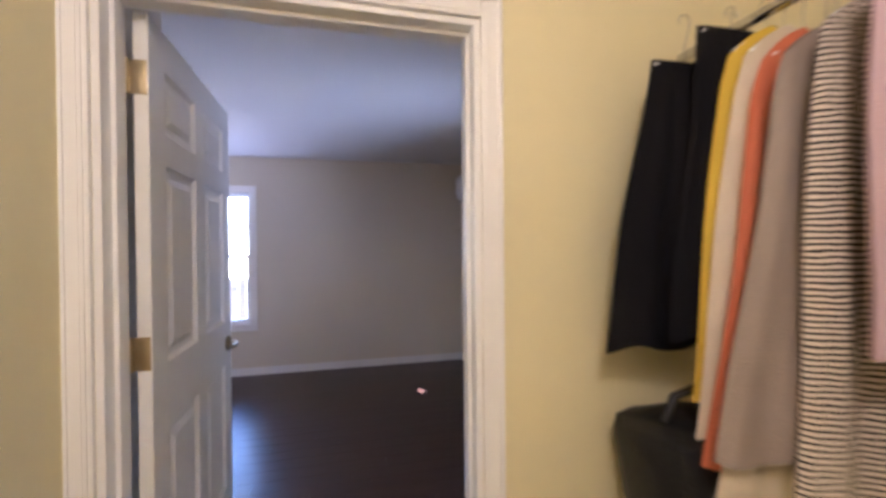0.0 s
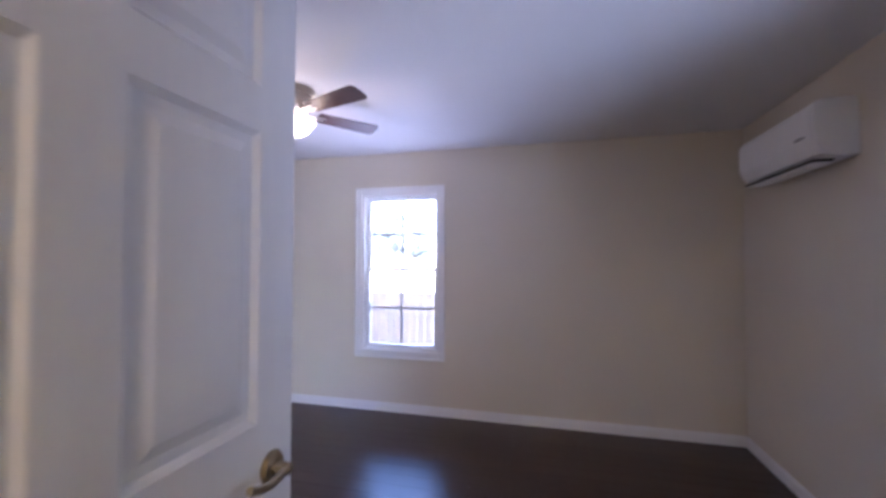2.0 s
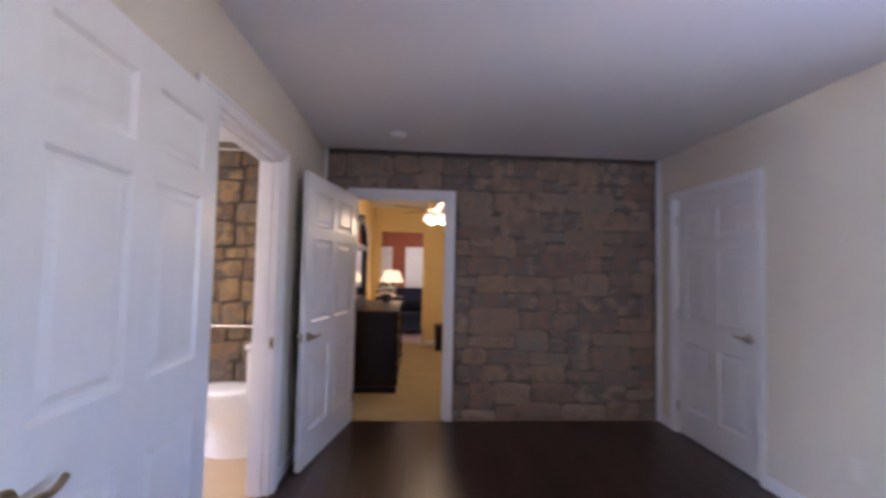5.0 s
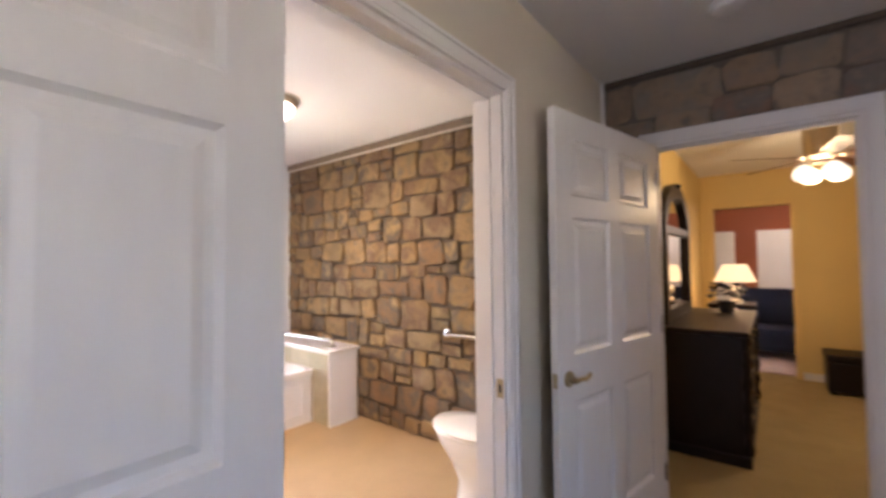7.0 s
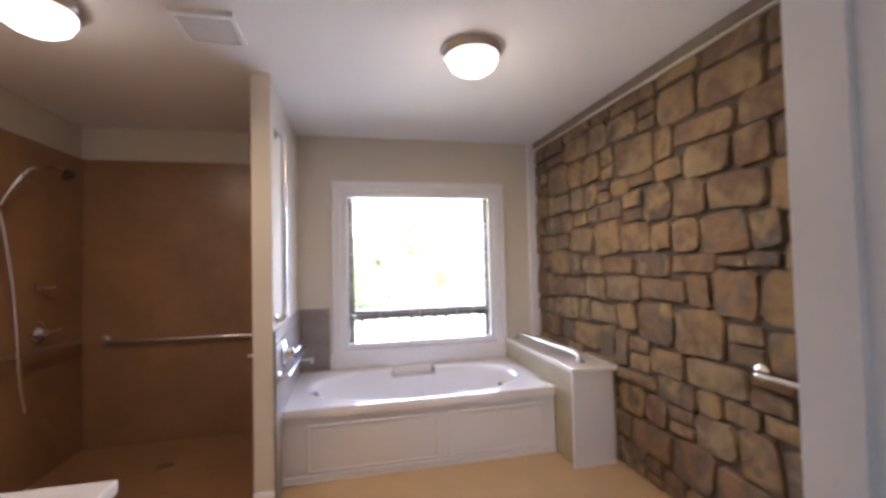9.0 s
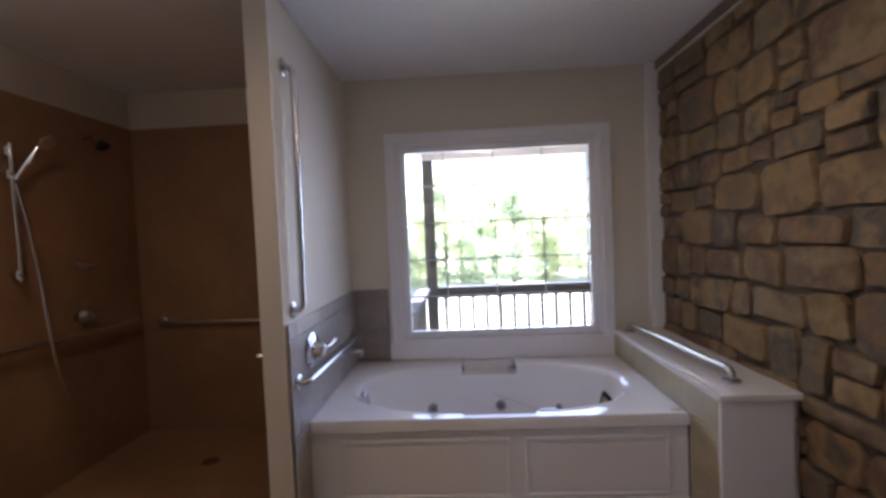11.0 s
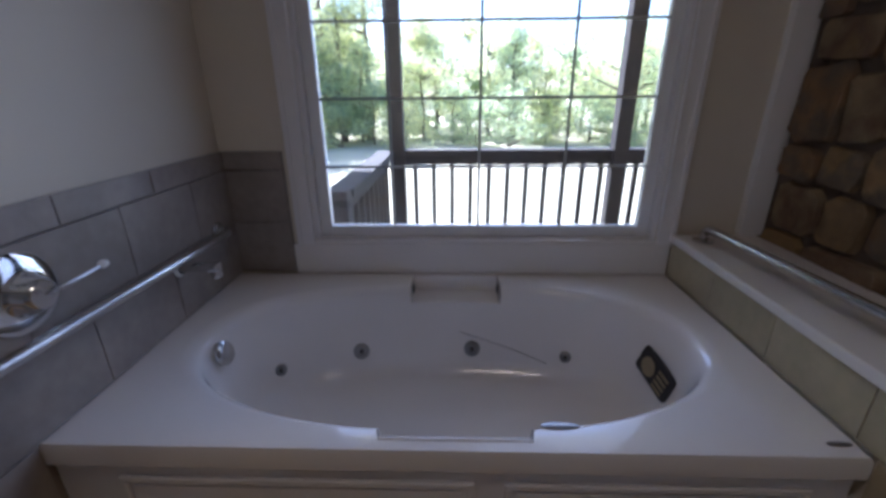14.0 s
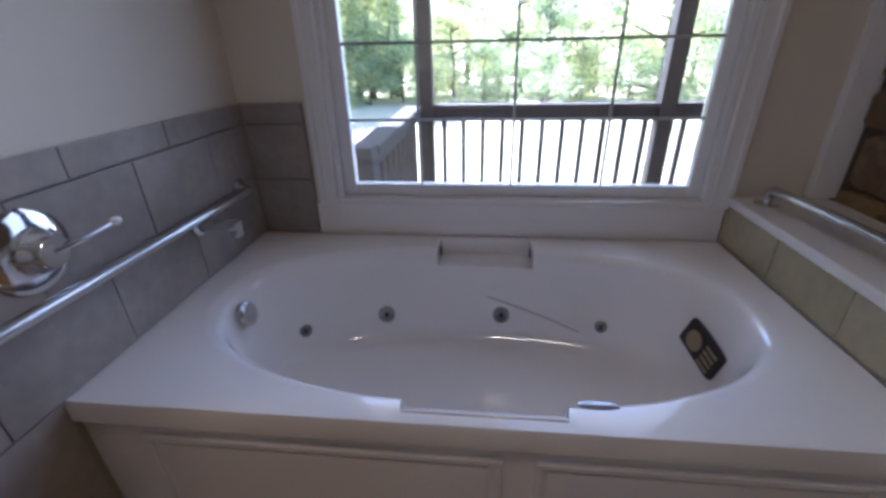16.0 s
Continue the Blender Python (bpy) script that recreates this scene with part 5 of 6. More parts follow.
def table_lamp():
    x, y = -2.95, 0.46
    at = Matrix.Translation((x, y, 0))
    top = thing("table_lamp", (x, y, 0.94), "lit table lamp with a cream bell shade beyond the dresser", "lamp")
    bm = bmesh.new()
    lathe(bm, [(0.0, 0.9205), (0.075, 0.9205), (0.072, 0.955), (0.03, 0.965), (0.045, 0.99), (0.075, 1.03), (0.07, 1.075), (0.03, 1.11), (0.014, 1.125), (0.012, 1.19), (0.0, 1.19)], at, 20)
    part("base", bm, M_PORC, top, "", 50)
    bm = bmesh.new()
    lathe(bm, [(0.20, 1.15), (0.18, 1.18), (0.145, 1.26), (0.115, 1.325), (0.110, 1.335), (0.113, 1.322), (0.142, 1.256), (0.177, 1.177), (0.197, 1.15), (0.20, 1.15)], at, 28)
    s = part("shade", bm, M_SHADE, top, "glowing cream bell shade", 50)
    s.visible_shadow = False

    top = thing("side_table", (x, y, 0), "small dark wooden table under the lit lamp", "table")
    bm = bmesh.new()
    box(bm, x - 0.24, x + 0.24, y - 0.24, y + 0.18, 0.885, 0.92, 0.008)
    part("tabletop", bm, M_DARKWOOD, top)
    for dx in (-0.2, 0.2):
        for dy in (-0.2, 0.14):
            bm = bmesh.new()
            rod(bm, (x + dx, y + dy, 0.004), (x + dx, y + dy, 0.886), 0.016, 0.022, 10)
            part("leg", bm, M_DARKWOOD, top, "", 40)


table_lamp()


def flowers():
    rng = random.Random(5)
    top = thing("flower_arrangement", (-2.12, 0.44, 0.90), "navy and white floral arrangement in a low pot on the dresser", "flowers")
    bm = bmesh.new()
    lathe(bm, [(0.0, 0.9005), (0.05, 0.9005), (0.07, 0.97), (0.075, 1.0), (0.06, 1.01), (0.0, 1.01)], Matrix.Translation((-2.12, 0.44, 0)), 18)
    part("pot", bm, M_DARKPL, top, "", 50)
    for k in range(34):
        bm = bmesh.new()
        c = Vector((-2.12 + rng.uniform(-0.2, 0.2), 0.44 + rng.uniform(-0.12, 0.16), 1.02 + rng.uniform(0.0, 0.15)))
        for q in range(5):
            a = q * 1.257 + rng.random()
            u = Vector((math.cos(a), math.sin(a), rng.uniform(0.1, 0.7)))
            v = u.cross(Vector((0, 0, 1))).normalized() * 0.02
            p = [c, c + u * 0.03 + v, c + u * 0.06, c + u * 0.03 - v]
            bm.faces.new([bm.verts.new(w) for w in p])
        part("flower", bm, M_NAVY if k % 3 else M_BLUECL, top)


flowers()


def trunk():
    top = thing("storage_trunk", (-3.4, 1.65, 0), "low black storage trunk against the yellow wall", "trunk")
    bm = bmesh.new()
    box(bm, -3.62, -3.20, 1.20, 2.05, 0.03, 0.33, 0.01)
    part("body", bm, M_DARKWOOD, top)
    bm = bmesh.new()
    box(bm, -3.63, -3.19, 1.19, 2.06, 0.335, 0.41, 0.012)
    part("lid", bm, M_DARKWOOD, top)
    for x in (-3.58, -3.24):
        for y in (1.24, 2.01):
            part("foot", boxes((x - 0.025, x + 0.025, y - 0.025, y + 0.025, 0.004, 0.032)), M_DARKWOOD, top)


trunk()


def armchair():
    top = thing("armchair", (-5.0, 0.75, 0), "navy patterned armchair in the room beyond the far doorway", "armchair")
    for nm, b in (("seat", (-5.35, -4.65, 0.35, 1.15, 0.12, 0.44)), ("backrest", (-5.5, -5.3, 0.35, 1.15, 0.12, 0.95)), ("armrest", (-5.35, -4.65, 0.22, 0.36, 0.12, 0.62)), ("armrest", (-5.35, -4.65, 1.14, 1.28, 0.12, 0.62))):
        bm = bmesh.new()
        box(bm, *b, 0.05)
        part(nm, bm, M_NAVY, top, "", 40)
    for x in (-5.45, -4.7):
        for y in (0.28, 1.22):
            part("leg", boxes((x - 0.03, x + 0.03, y - 0.03, y + 0.03, 0.004, 0.125)), M_DARKWOOD, top)


armchair()
bm = bmesh.new()
box(bm, -6.99, -6.95, 0.56, 1.42, 0.01, 1.92, 0.004)
solid("door_far", bm, M_DOOR, "pale closed door on the far red wall", "door", "structure")
bm = bmesh.new()
box(bm, -6.99, -6.95, -0.62, 0.22, 0.01, 1.92, 0.004)
solid("door_far", bm, M_DOOR, "second pale closed door on the far red wall", "door", "structure")
solid("floor_den", boxes((-7.0, -3.87, -1.5, 3.0, 0.004, 0.010)), mat("pinkish_carpet", (0.55, 0.42, 0.40), 0.98, vary=0.12, bump=0.8, fine=200, spec=0.1), "pinkish beige carpet in the far room", "floor", "structure")


# ---- closet things ----
def garment(name, y, x_mid, z_top, z_bot, w_top, w_bot, material, label, flare=0.5, thick=0.05, seed=1, shoulders=True, stripes=None):
    """A garment hanging across the rod: folds run down it; the hanger hook meets the rod."""
    rng = random.Random(seed)
    top = thing(name, (x_mid, y, z_bot), label, "clothes", "clothes on the rod")
    nu, nv = 28, 26
    ph, ph2 = rng.uniform(0, 6), rng.uniform(0, 6)
    bm = bmesh.new()
    grid = []
    for s in (1, -1):
        rows = []
        for j in range(nv + 1):
            v = j / nv
            z = z_top + (z_bot - z_top) * v
            w = w_top + (w_bot - w_top) * v ** flare
            row = []
            for i in range(nu + 1):
                u = i / nu * 2 - 1
                drop = (0.09 * abs(u) ** 1.4 * max(0, 1 - v * 6)) if shoulders else 0.0
                fold = math.sin(u * 9 + ph + v * 0.7) * 0.55 + math.sin(u * 17 + ph2 - v) * 0.3
                d = thick * (0.35 + 0.65 * min(1, v * 3)) * math.sqrt(max(0.0, 1 - u * u)) * 0.5 + 0.021 * v ** 0.7 * fold * (1 - u ** 6)
                row.append(bm.verts.new((x_mid + u * w / 2 + 0.008 * math.sin(v * 7 + ph), y + s * d, z - drop + 0.012 * v ** 8 * math.sin(u * 8 + ph))))
            rows.append(row)
        grid.append(rows)
    for g in grid:
        for a, b in zip(g, g[1:]):
            for i in range(nu):
                bm.faces.new((a[i], a[i + 1], b[i + 1], b[i]))
    bmesh.ops.remove_doubles(bm, verts=bm.verts, dist=0.0004)
    body = part("cloth", bm, material, top, "", 70)
    if stripes:
        body.data.materials.clear()
        body.data.materials.append(stripes)
    bm = bmesh.new()
    hook = [(x_mid, y, z_top - 0.01), (x_mid, y, z_top + 0.05)] + [tuple(q) for q in arc((x_mid + 0.0, y, ROD_Z + 0.012), (1, 0, 0), (0, 0, 1), 0.020, -20, 200, 8)]
    pipe(bm, hook, 0.002, 6)
    part("hook", bm, M_STEEL, top, "", 50)
    bm = bmesh.new()
    hw = w_top / 2 * (0.8 if shoulders else 0.9)
    pipe(bm, [(x_mid - hw, y, z_top - (0.075 if shoulders else 0.012)), (x_mid, y, z_top - 0.005), (x_mid + hw, y, z_top - (0.075 if shoulders else 0.012))], 0.006, 8)
    part("hanger", bm, M_PLASTIC, top, "white plastic hanger", 50)
    return top


def stripe_mat():
    m = bpy.data.materials.new("black_and_cream_stripes")
    m.use_nodes = True
    n, ln = m.node_tree.nodes, m.node_tree.links
    p = n["Principled BSDF"]
    p.inputs["Roughness"].default_value = 0.9
    co = n.new("ShaderNodeTexCoord")
    wv = n.new("ShaderNodeTexWave")
    wv.bands_direction, wv.wave_profile = "Z", "SIN"
    wv.inputs["Scale"].default_value, wv.inputs["Distortion"].default_value = 25.0, 2.6
    rp = n.new("ShaderNodeValToRGB")
    rp.color_ramp.interpolation = "CONSTANT"
    rp.color_ramp.elements[0].color = (0.02, 0.018, 0.017, 1)
    rp.color_ramp.elements[1].position = 0.42
    rp.color_ramp.elements[1].color = (0.66, 0.56, 0.45, 1)
    ln.new(co.outputs["Object"], wv.inputs["Vector"])
    ln.new(wv.outputs["Color"], rp.inputs["Fac"])
    ln.new(rp.outputs["Color"], p.inputs["Base Color"])
    return m


ROD_Z = 2.06
bm = bmesh.new()
rod(bm, (5.62, -2.95, ROD_Z), (5.62, -0.775, ROD_Z), 0.016)
solid("closet_rod", bm, M_STEEL, "steel closet rod between the end walls", "rod", smooth=40)
garment("trousers", -0.95, 5.465, 1.955, 1.165, 0.23, 0.53, M_BLACKCL, "black trousers folded over a hanger", 1.0, 0.05, 1, False)
garment("trousers", -1.01, 5.56, 2.03, 1.20, 0.22, 0.42, M_BLACKCL, "black trousers with a dark sheen on a hanger", 1.0, 0.05, 2, False)
garment("dress", -1.06, 5.62, 2.02, 1.05, 0.27, 0.50, M_YELCL, "mustard yellow top hanging in the closet", 1.0, 0.06, 3)
garment("dress", -1.105, 5.62, 2.0, 0.98, 0.27, 0.57, M_WHITECL, "cream cotton dress hanging in the closet", 1.0, 0.05, 4)
garment("dress", -1.15, 5.62, 1.97, 0.93, 0.25, 0.60, M_CORAL, "coral red dress hanging in the closet", 1.0, 0.04, 5)
garment("skirt", -1.19, 5.62, 1.40, 0.86, 0.44, 0.62, M_WHITECL, "cream skirt hem showing under a grey dress", 1.0, 0.05, 10)
garment("dress", -1.22, 5.62, 1.95, 0.99, 0.30, 0.68, M_GREYCL, "taupe grey dress with soft pleats", 1.05, 0.10, 6)
garment("dress", -1.30, 5.63, 1.98, 0.93, 0.36, 0.50, M_WHITECL, "black and cream striped dress on a hanger", 1.0, 0.08, 7, True, stripe_mat())
garment("dress", -1.42, 5.64, 2.02, 1.25, 0.50, 0.50, M_PINKCL, "dusty pink blouse on a hanger", 0.7, 0.10, 8)
garment("dress", -1.55, 5.65, 1.98, 1.0, 0.48, 0.50, M_GREYCL, "taupe grey blouse on a hanger", 0.7, 0.10, 9)


M_BAG = mat("black_soft_leather", (0.008, 0.008, 0.009), 0.45, vary=0.3, scale=9, bump=0.3, fine=90, spec=0.35)


def bag():
    top = thing("duffel_bag", (5.45, -1.0, 0), "black leather bag standing on a stool under the clothes", "bag")
    bm = bmesh.new()
    box(bm, 5.27, 5.62, -1.14, -0.84, 0.42, 0.985, 0.09)
    for v in bm.verts:
        f = 0.55 + 0.45 * min(1.0, max(0.0, (v.co.z - 0.42) / 0.42))
        v.co.x, v.co.y = 5.445 + (v.co.x - 5.445) * f, -0.99 + (v.co.y + 0.99) * f
    part("body", bm, M_BAG, top, "", 60)
    bm = bmesh.new()
    pipe(bm, [(5.34, -1.01, 0.98), (5.37, -1.01, 1.045), (5.45, -1.01, 1.065), (5.53, -1.01, 1.045), (5.56, -1.01, 0.98)], 0.012, 10)
    part("handle", bm, M_BAG, top, "", 50)
    top = thing("stool", (5.45, -1.0, 0), "small dark stool under the bag", "stool")
    bm = bmesh.new()
    box(bm, 5.26, 5.64, -1.18, -0.84, 0.38, 0.418, 0.01)
    part("seat", bm, M_DARKWOOD, top)
    for x in (5.29, 5.61):
        for y in (-1.15, -0.87):
            part("leg", boxes((x - 0.018, x + 0.018, y - 0.018, y + 0.018, 0.0, 0.38)), M_DARKWOOD, top)


bag()


# ---- outdoors ----
bm = bmesh.new()
n = 40
xs = [-300 + 15 * k for k in range(41)]
g = [[bm.verts.new((x, y, -1.6 + (0.25 * noise.noise((x * 0.03, y * 0.03, 0)) if max(abs(x), abs(y)) > 14 else 0))) for x in xs] for y in xs]
for j in range(n):
    for i in range(n):
        bm.faces.new((g[j][i], g[j][i + 1], g[j + 1][i + 1], g[j + 1][i]))
solid("ground", bm, M_LAWN, "sunlit dry lawn round the house", "ground", "structure")
solid("house_foundation", boxes((-7.1, 6.17, -3.54, 4.1, -1.65, -0.1)), M_SIDING, "pale house foundation under the floors", "foundation", "structure")
# North eave runs unseen past the wall, lengthened to shade the fence.
solid("roof", boxes((-7.6, 6.3, -6.0, 5.05, 2.72, 2.85)), M_SIDING, "house roof slab with an unseen north overhang added to shade the fence", "roof", "structure")


def porch():
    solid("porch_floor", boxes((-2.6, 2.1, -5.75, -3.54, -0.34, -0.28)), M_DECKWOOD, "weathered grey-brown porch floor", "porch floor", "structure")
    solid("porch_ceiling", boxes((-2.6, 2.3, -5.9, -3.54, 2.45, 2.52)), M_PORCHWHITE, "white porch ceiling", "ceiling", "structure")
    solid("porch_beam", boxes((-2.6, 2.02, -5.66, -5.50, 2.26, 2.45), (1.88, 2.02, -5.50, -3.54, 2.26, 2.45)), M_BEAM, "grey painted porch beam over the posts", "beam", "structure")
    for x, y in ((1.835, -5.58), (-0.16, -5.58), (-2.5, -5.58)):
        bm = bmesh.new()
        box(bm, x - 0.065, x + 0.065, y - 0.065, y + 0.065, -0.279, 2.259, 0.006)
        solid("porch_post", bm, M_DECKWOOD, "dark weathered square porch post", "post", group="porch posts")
    top = thing("porch_railing", (0.8, -5.58, -0.28), "dark weathered porch railing with square balusters", "railing")
    for b in ((-0.09, 1.765, -5.64, -5.52, 0.665, 0.705), (-2.435, -0.23, -5.64, -5.52, 0.665, 0.705)):
        bm = bmesh.new()
        box(bm, *b, 0.004)
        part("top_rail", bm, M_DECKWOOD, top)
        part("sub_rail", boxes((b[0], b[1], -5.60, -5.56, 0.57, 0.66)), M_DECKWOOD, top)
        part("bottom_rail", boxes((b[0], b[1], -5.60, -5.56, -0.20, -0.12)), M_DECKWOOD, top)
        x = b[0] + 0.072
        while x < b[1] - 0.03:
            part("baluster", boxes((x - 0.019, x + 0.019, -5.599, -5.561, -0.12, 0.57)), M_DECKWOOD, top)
            x += 0.1695
    top = thing("porch_railing", (1.95, -4.9, -0.28), "weathered side railing of the porch with a flat cap", "railing")
    bm = bmesh.new()
    box(bm, 1.855, 2.0, -5.50, -3.925, 0.665, 0.705, 0.004)
    # Cap board in a dark grey close to the other railing wood.
    part("top_rail", bm, mat("dark_grey_cap_wood", (0.045, 0.043, 0.047), 0.8, vary=0.2, scale=6, bump=0.2, fine=50), top, "dark grey cap board")
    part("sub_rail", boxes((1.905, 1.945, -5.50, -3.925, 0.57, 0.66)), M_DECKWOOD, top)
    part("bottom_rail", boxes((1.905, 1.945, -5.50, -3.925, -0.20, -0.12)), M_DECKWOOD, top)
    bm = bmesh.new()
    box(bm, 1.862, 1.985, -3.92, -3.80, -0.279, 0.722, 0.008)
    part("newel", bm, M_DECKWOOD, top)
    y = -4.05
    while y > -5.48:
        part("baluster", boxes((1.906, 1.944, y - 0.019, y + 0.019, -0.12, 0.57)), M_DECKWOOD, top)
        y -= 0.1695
    top = thing("porch_light", (1.15, -5.0, 2.45), "white glass porch ceiling light", "light")
    bm = bmesh.new()
    lathe(bm, [(0.0, 2.45), (0.05, 2.45), (0.05, 2.38), (0.12, 2.33), (0.13, 2.30), (0.09, 2.26), (0.0, 2.245)], Matrix.Translation((1.15, -5.0, 0)), 24)
    part("globe", bm, M_PORC, top, "", 50)


porch()


def fence():
    top = thing("fence", (3.0, 6.4, -1.6), "pale vertical board privacy fence", "fence")
    x = -3.0
    while x < 9.0:
        bm = boxes((x, x + 0.136, 6.38, 6.40, -1.55, 0.88))
        part("board", bm, M_FENCE, top)
        x += 0.143
    for z in (-0.9, 0.35):
        part("rail", boxes((-3.0, 9.0, 6.401, 6.44, z, z + 0.09)), M_FENCE, top)
    for k in range(6):
        part("post", boxes((-3.0 + 2.4 * k, -2.9 + 2.4 * k, 6.44, 6.54, -1.62, 0.86)), M_FENCE, top)


fence()


def leaves(bm, rng, c, r, count, size, squash=0.8, keep=None):
    for _ in range(count):
        d = Vector((rng.gauss(0, 1), rng.gauss(0, 1), rng.gauss(0, 1))).normalized()
        p = c + Vector((d.x, d.y, d.z * squash)) * r * rng.uniform(0.55, 1.05)
        if keep and not keep(p):
            continue
        u = Vector((rng.gauss(0, 1), rng.gauss(0, 1), rng.gauss(0, 0.6))).normalized()
        v = u.orthogonal().normalized()
        v = (v * math.cos(rng.uniform(0, 6.28)) + u.cross(v) * math.sin(rng.uniform(0, 6.28))).normalized()
        s = size * rng.uniform(0.6, 1.3)
        q = [p - u * s, p + v * s * 0.45, p + u * s, p - v * s * 0.45]
        bm.faces.new([bm.verts.new(w) for w in q])


def tree(x, y, h, spread, seed, leaf, trunk_h=0.35, label="leafy green tree at the edge of the lawn", size=0.13, count=55, z0=-1.68):
    rng = random.Random(seed)
    top = thing("tree", (x, y, z0), label, "tree", "trees round the lawn")
    bm = bmesh.new()
    pts = [Vector((x, y, z0))]
    for k in range(1, 6):
        pts.append(Vector((x + rng.uniform(-0.1, 0.1) * k * 0.4, y + rng.uniform(-0.1, 0.1) * k * 0.4, z0 + h * 0.85 * k / 5)))
    for k, (a, b) in enumerate(zip(pts, pts[1:])):
        rod(bm, a, b, 0.035 * h * (1 - k * 0.17) * 0.6, 0.035 * h * (1 - (k + 1) * 0.17) * 0.6, 8)
    tips = []
    for k in range(12):
        t = rng.uniform(trunk_h, 0.95)
        a = pts[0].lerp(pts[-1], t)
        ang = rng.uniform(0, 6.28)
        ln = spread * rng.uniform(0.5, 1.0) * (1.1 - 0.6 * t)
        b = a + Vector((math.cos(ang) * ln, math.sin(ang) * ln, ln * rng.uniform(0.1, 0.6)))
        rod(bm, a, b, 0.010 * h, 0.003 * h, 6)
        tips.append(b)
        tips.append(a.lerp(b, 0.6))
    part("trunk", bm, M_BARK, top)
    bm = bmesh.new()
    for b in tips + [pts[-1], pts[-1] + Vector((0, 0, h * 0.08))]:
        leaves(bm, rng, b, spread * rng.uniform(0.28, 0.46), count, size)
    part("crown", bm, leaf, top)
    return top


rng = random.Random(11)
for k in range(30):
    x = -16 + k * 1.05 + rng.uniform(-0.5, 0.5)
    x, y = x * 1.25, -29 + rng.uniform(-3.5, 3.0)
    tree(x, y, rng.uniform(4.7, 7.3), rng.uniform(1.8, 2.6), 100 + k, M_LEAF2 if k % 3 else M_LEAF, 0.05, size=0.085, count=210)
for k, (x, y, h) in enumerate(((10.0, -25.5, 11.5), (12.6, -23.5, 12.5), (15.0, -22.0, 12.5), (3.8, -33.0, 8.0), (8.0, -27.5, 12.5), (9.4, -29.5, 13.0), (6.6, -28.5, 11.0))):
    tree(x, y, h, 2.6, 300 + k, M_LEAF, 0.05, "tall leafy tree beside the lawn", 0.085, 460)
for k in range(20):
    tree(-19 + k * 1.9 + rng.uniform(-0.5, 0.5), -25.5 + rng.uniform(-0.8, 0.8), rng.uniform(2.3, 3.5), 1.6, 700 + k, M_LEAF2 if k % 4 else M_LEAF, 0.0, "low leafy bush at the wood's edge", 0.07, 120)
for k in range(12):
    tree(-20 + k * 2.9 + rng.uniform(-0.8, 0.8), -37 + rng.uniform(-1.5, 1.5), rng.uniform(6.5, 8.5), 2.6, 800 + k, M_LEAF, 0.05, "tall leafy tree deep in the wood", 0.14, 120)
for k, (x, y, h) in enumerate(((-17.6, 48.0, 7.6), (-14.6, 49.0, 8.6), (-11.8, 47.5, 7.2))):
    tree(x, y, h, 2.9, 400 + k, M_HAZE, 0.6, "hazy tree far beyond the fence", 0.38, 620)
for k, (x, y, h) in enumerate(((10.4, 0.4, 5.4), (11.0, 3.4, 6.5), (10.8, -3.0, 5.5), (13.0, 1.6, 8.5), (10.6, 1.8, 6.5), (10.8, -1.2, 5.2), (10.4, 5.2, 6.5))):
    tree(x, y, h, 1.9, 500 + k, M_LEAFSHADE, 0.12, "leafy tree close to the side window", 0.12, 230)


def sun_block_tree():
    """An unseen leaning tree added to block the side window's sun; one gap in its crown lets a fleck of sun reach the
    floor.
    """
    rg = random.Random(9)
    top = thing("tree", (8.6, -2.4, -1.65), "unseen leafy tree added to block the sun at the side window", "tree", "trees round the lawn")
    bm = bmesh.new()
    pts = [Vector((8.6, -2.4, -1.68)), Vector((8.55, -2.3, 0.8)), Vector((8.4, -2.15, 2.9)), Vector((8.2, -2.0, 4.8)), Vector((8.05, -1.9, 5.9))]
    for k, (p, q) in enumerate(zip(pts, pts[1:])):
        rod(bm, p, q, 0.17 - 0.03 * k, 0.14 - 0.03 * k, 10)
    part("trunk", bm, M_BARK, top)
    spot = Vector((5.25, 2.145, 0.0))

    # Leaves are left out along one sun ray to shape the floor fleck.
    def keep(p):
        w = p - spot
        return (w - SUN_FROM * w.dot(SUN_FROM)).length > 0.125
    bm = bmesh.new()
    for k in range(44):
        c = Vector((7.65 + rg.uniform(-0.9, 0.9), -2.0 + rg.uniform(-1.1, 1.1), 5.0 + rg.uniform(-1.5, 1.5)))
        leaves(bm, rg, c, 0.62, 300, 0.11, 0.9, keep)
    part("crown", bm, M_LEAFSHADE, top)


sun_block_tree()


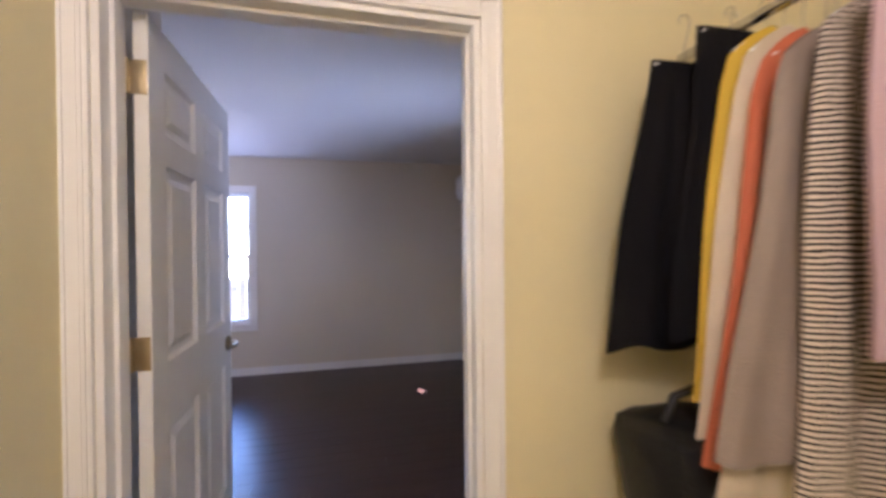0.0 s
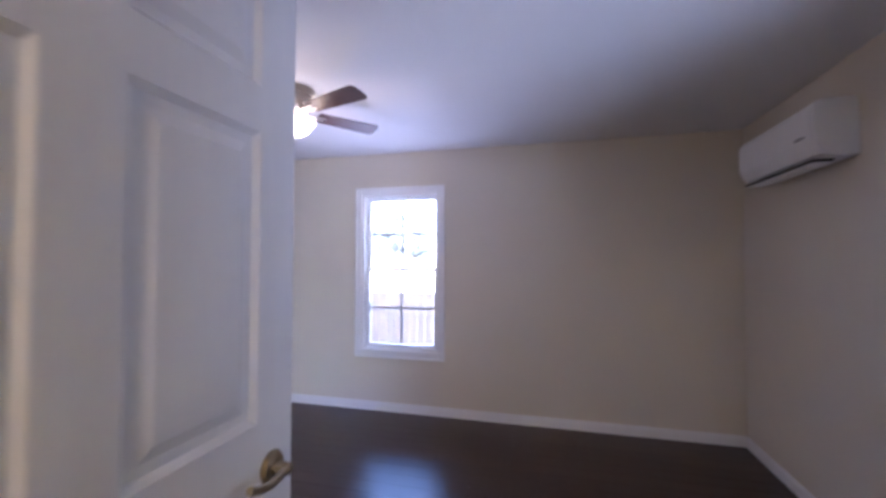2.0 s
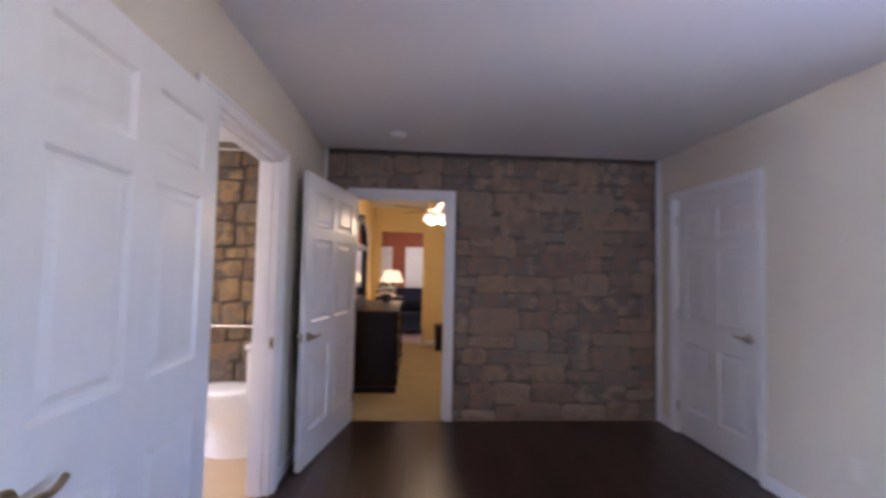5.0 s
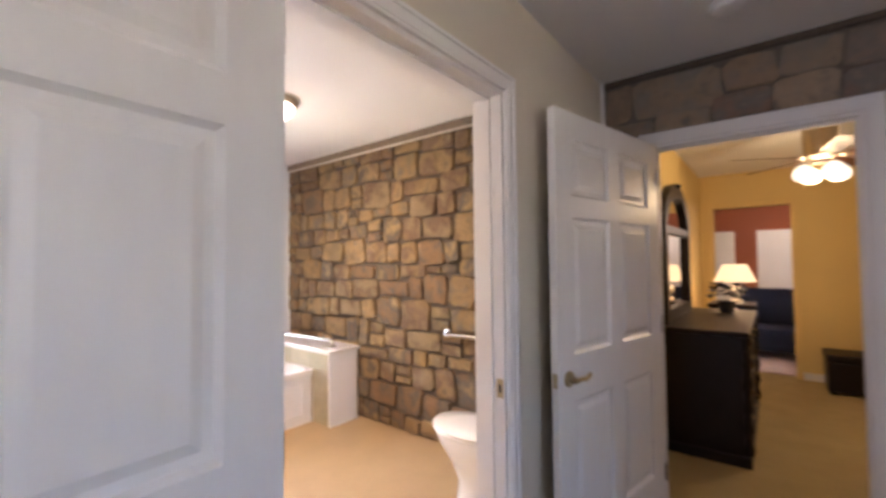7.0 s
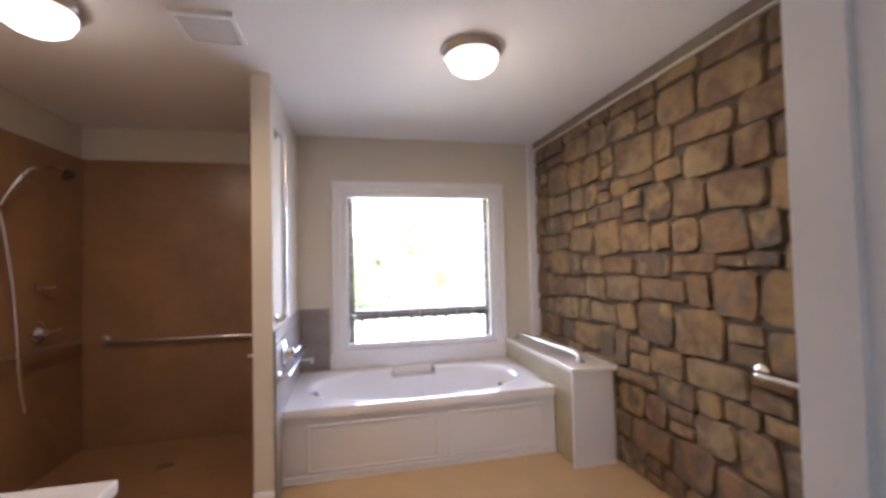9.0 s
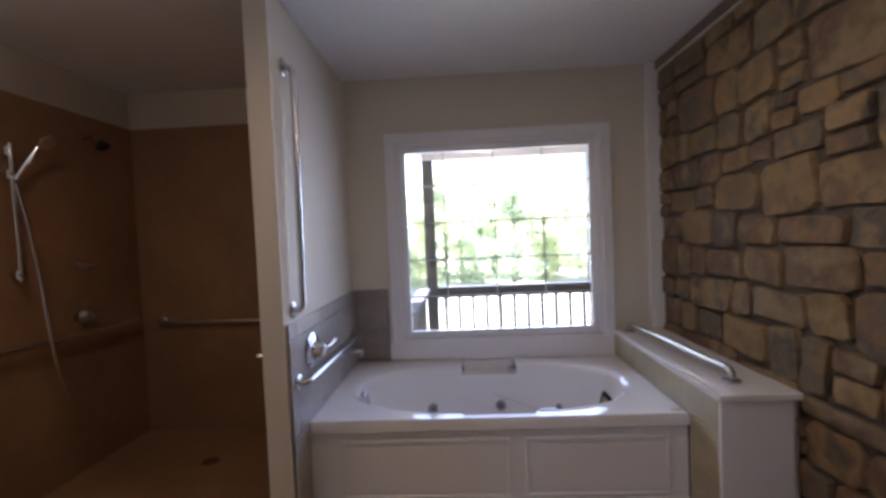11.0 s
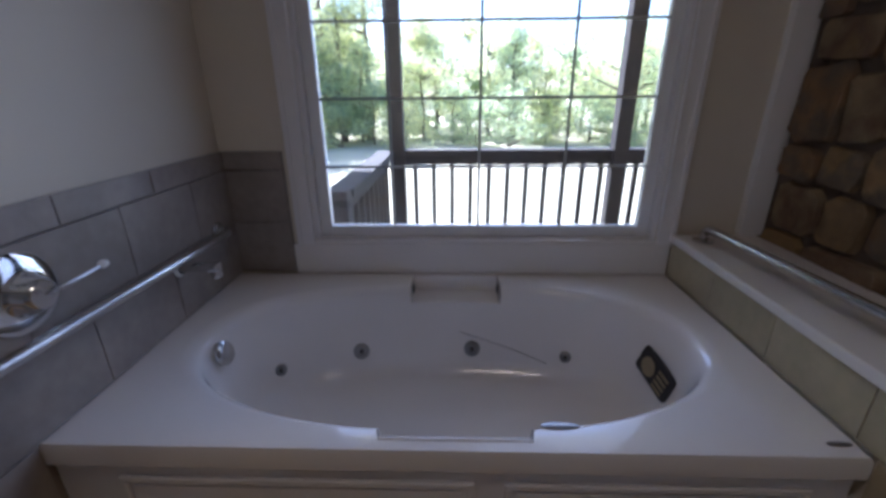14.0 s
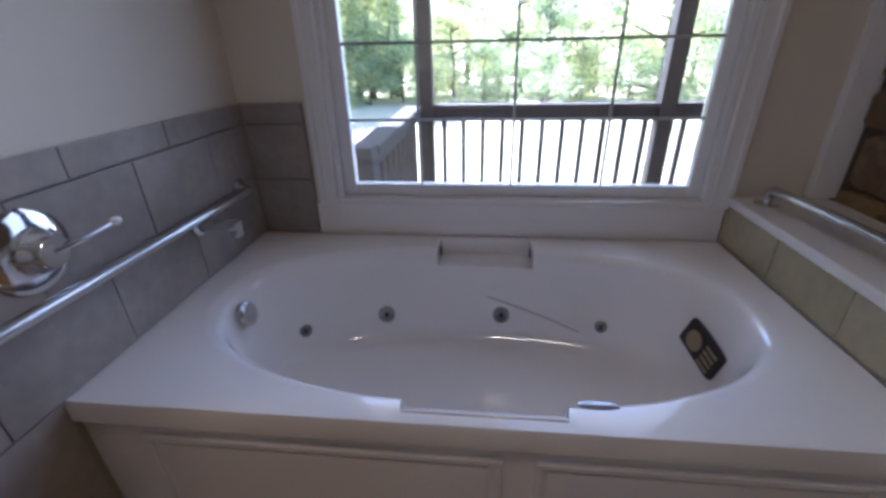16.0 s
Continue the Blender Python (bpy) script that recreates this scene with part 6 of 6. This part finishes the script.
# ---- stone cladding and floor planks ----
def ashlar(width, height, seed, hole=None, grow=1.0):
    """Rough coursed stones as outlines in wall coordinates."""
    rng = random.Random(seed)
    rows, z = [], 0.0
    while z < height - 0.05:
        h = rng.uniform(0.125, 0.205)
        if height - z - h < 0.10:
            h = height - z
        rows.append((z, z + h))
        z += h
    out = []

    def level(u, k):
        return 0.028 * math.sin(u * 2.3 + k * 1.7) + 0.020 * math.sin(u * 5.9 + k * 2.9)
    for k, (z0, z1) in enumerate(rows):
        u = -rng.uniform(0, 0.15)
        while u < width:
            w = rng.choice((rng.uniform(0.13, 0.20), rng.uniform(0.18, 0.30), rng.uniform(0.26, 0.38))) * grow
            a, b = max(u, 0.0), min(u + w, width)
            u += w
            if b - a < 0.05:
                continue
            lo = z0 + (level((a + b) / 2, k) if k else 0)
            hi = z1 + (level((a + b) / 2, k + 1) if k < len(rows) - 1 else 0)
            if b - a < 0.22 and hi - lo > 0.16 and rng.random() < 0.35:
                m = lo + (hi - lo) * rng.uniform(0.4, 0.6)
                spans = ((lo, m), (m, hi))
            else:
                spans = ((lo, hi),)
            for s, e in spans:
                if hole and a < hole[1] and b > hole[0] and s < hole[3] and e > hole[2]:
                    # cut the stone at the opening's edge
                    if e - hole[3] > 0.04 and s > hole[3] - 0.12:
                        out.append((a, b, max(s, hole[3] + 0.004), e))
                    elif hole[0] - a > 0.04:
                        out.append((a, hole[0] - 0.004, s, e))
                    elif b - hole[1] > 0.04:
                        out.append((hole[1] + 0.004, b, s, e))
                    continue
                out.append((a, b, s, e))
    return out, rng


def clad(parent, place, stones, rng, depth, material, j):
    """One mesh a stone: an uneven rounded outline, tilted a little, rising to a rough pillowed face; j: half a joint."""
    for a, b, s, e in stones:
        a, b, s, e = a + j, b - j, s + j, e - j
        if b - a < 0.02 or e - s < 0.02:
            continue
        w, h = b - a, e - s
        c = min(w, h)
        k = [c * rng.uniform(0.07, 0.22) for _ in range(8)]
        wob = lambda: rng.uniform(-0.045, 0.045) * c
        lean, tip = rng.uniform(-0.05, 0.05) * h, rng.uniform(-0.05, 0.05) * h
        o = [(a + k[0], s + tip), ((a + b) / 2 + wob(), s + wob()), (b - k[1], s - tip), (b + lean, s + k[2]), (b + wob(), (s + e) / 2), (b - lean, e - k[3]), (b - k[4], e - tip), ((a + b) / 2 + wob(), e + wob()), (a + k[5], e + tip), (a - lean, e - k[6]), (a + wob(), (s + e) / 2), (a + lean, s + k[7])]
        cu, cz = (a + b) / 2, (s + e) / 2
        d = depth * rng.uniform(0.7, 1.15)
        verts, faces = [], []
        for sc, dd, jit in ((1.0, 0.0, 0), (0.985, d * 0.55, 0.002), (0.93, d * 0.88, 0.003), (0.58, d, 0.005)):
            for u, z in o:
                verts.append(place(cu + (u - cu) * sc, cz + (z - cz) * sc, dd + rng.uniform(-jit, jit)))
        n = len(o)
        for r in range(3):
            for i in range(n):
                faces.append((r * n + i, r * n + (i + 1) % n, (r + 1) * n + (i + 1) % n, (r + 1) * n + i))
        faces.append(tuple(range(3 * n, 4 * n)))
        me = bpy.data.meshes.new("stone")
        me.from_pydata(verts, [], faces)
        me.materials.append(material)
        me.shade_smooth()
        me.set_sharp_from_angle(angle=radians(36))
        ob = new("stone", me)
        ob.parent = parent


stone_bed = thing("stone_cladding", (0, 1.6, 0), "", "stone wall", kind="structure", m=Matrix())
tagged(stone_bed, "tan and grey rough stone cladding in the bedroom")
st, rg = ashlar(FAR_Y - 0.05, CEIL - 0.04, 21, (D_ENTRY[0] - 0.062 - 0.02, D_ENTRY[1] + 0.062 - 0.02, -1, D_ENTRY[3] + 0.062), 1.3)
clad(stone_bed, lambda u, z, d: (-0.0195 + d, 0.02 + u, z + 0.002), st, rg, 0.015, M_STONEDARK, 0.0035)
stone_bath = thing("stone_cladding", (0, -1.7, 0), "", "stone wall", kind="structure", m=Matrix())
tagged(stone_bath, "ochre and brown rough stone cladding in the bathroom")
st, rg = ashlar(3.235, CEIL - 0.075, 33, None, 1.05)
clad(stone_bath, lambda u, z, d: (0.0605 + d, -0.122 - u, z + 0.002), st, rg, 0.030, M_STONE, 0.0075)
bm = bmesh.new()
box(bm, 0.0607, 0.094, -3.372, -0.124, CEIL - 0.058, CEIL - 0.002, 0.004)
solid("trim_stone_top", bm, M_TOPTRIM, "grey-brown strip along the top of the stone wall", "trim", "structure")
bm = bmesh.new()
box(bm, 0.0607, 0.084, -3.372, -0.124, CEIL - 0.072, CEIL - 0.0585, 0.003)
solid("trim_stone_caulk", bm, M_CREAM, "pale caulk line under the top strip", "trim", "structure")
solid("wall_bath_west", boxes((-0.0195, 0.0605, -3.398, -0.122, 0.0, CEIL - 0.002)), M_MORTAR, "dark mortar bed behind the bathroom stones", "wall", "structure")

rng = random.Random(77)
pw, gap = 0.127, 0.0012
meshes = {}
y = -0.70
while y < FAR_Y:
    w = min(pw, FAR_Y - y)
    x_min = 3.545 if y < -0.08 else 0.0
    x = x_min - rng.uniform(0, 1.0)
    while x < 6.03:
        s, e = max(x, x_min), min(x + 1.21, 6.03)
        x += 1.21
        if e - s < 0.03:
            continue
        key = (round(w, 3), round(e - s, 3))
        if key not in meshes:
            bm = bmesh.new()
            box(bm, 0, e - s - gap, 0, w - gap, -0.006, 0.0, 0)
            for v in bm.verts:
                if v.co.z > -0.001:
                    v.co.y += 0.0008 if v.co.y < 0.01 else -0.0008
            meshes[key] = mesh_of("plank", bm, M_PLANK)
        ob = new("plank", meshes[key])
        ob.location = (s, y, 0.0)
        ob.parent = floor
    y += pw
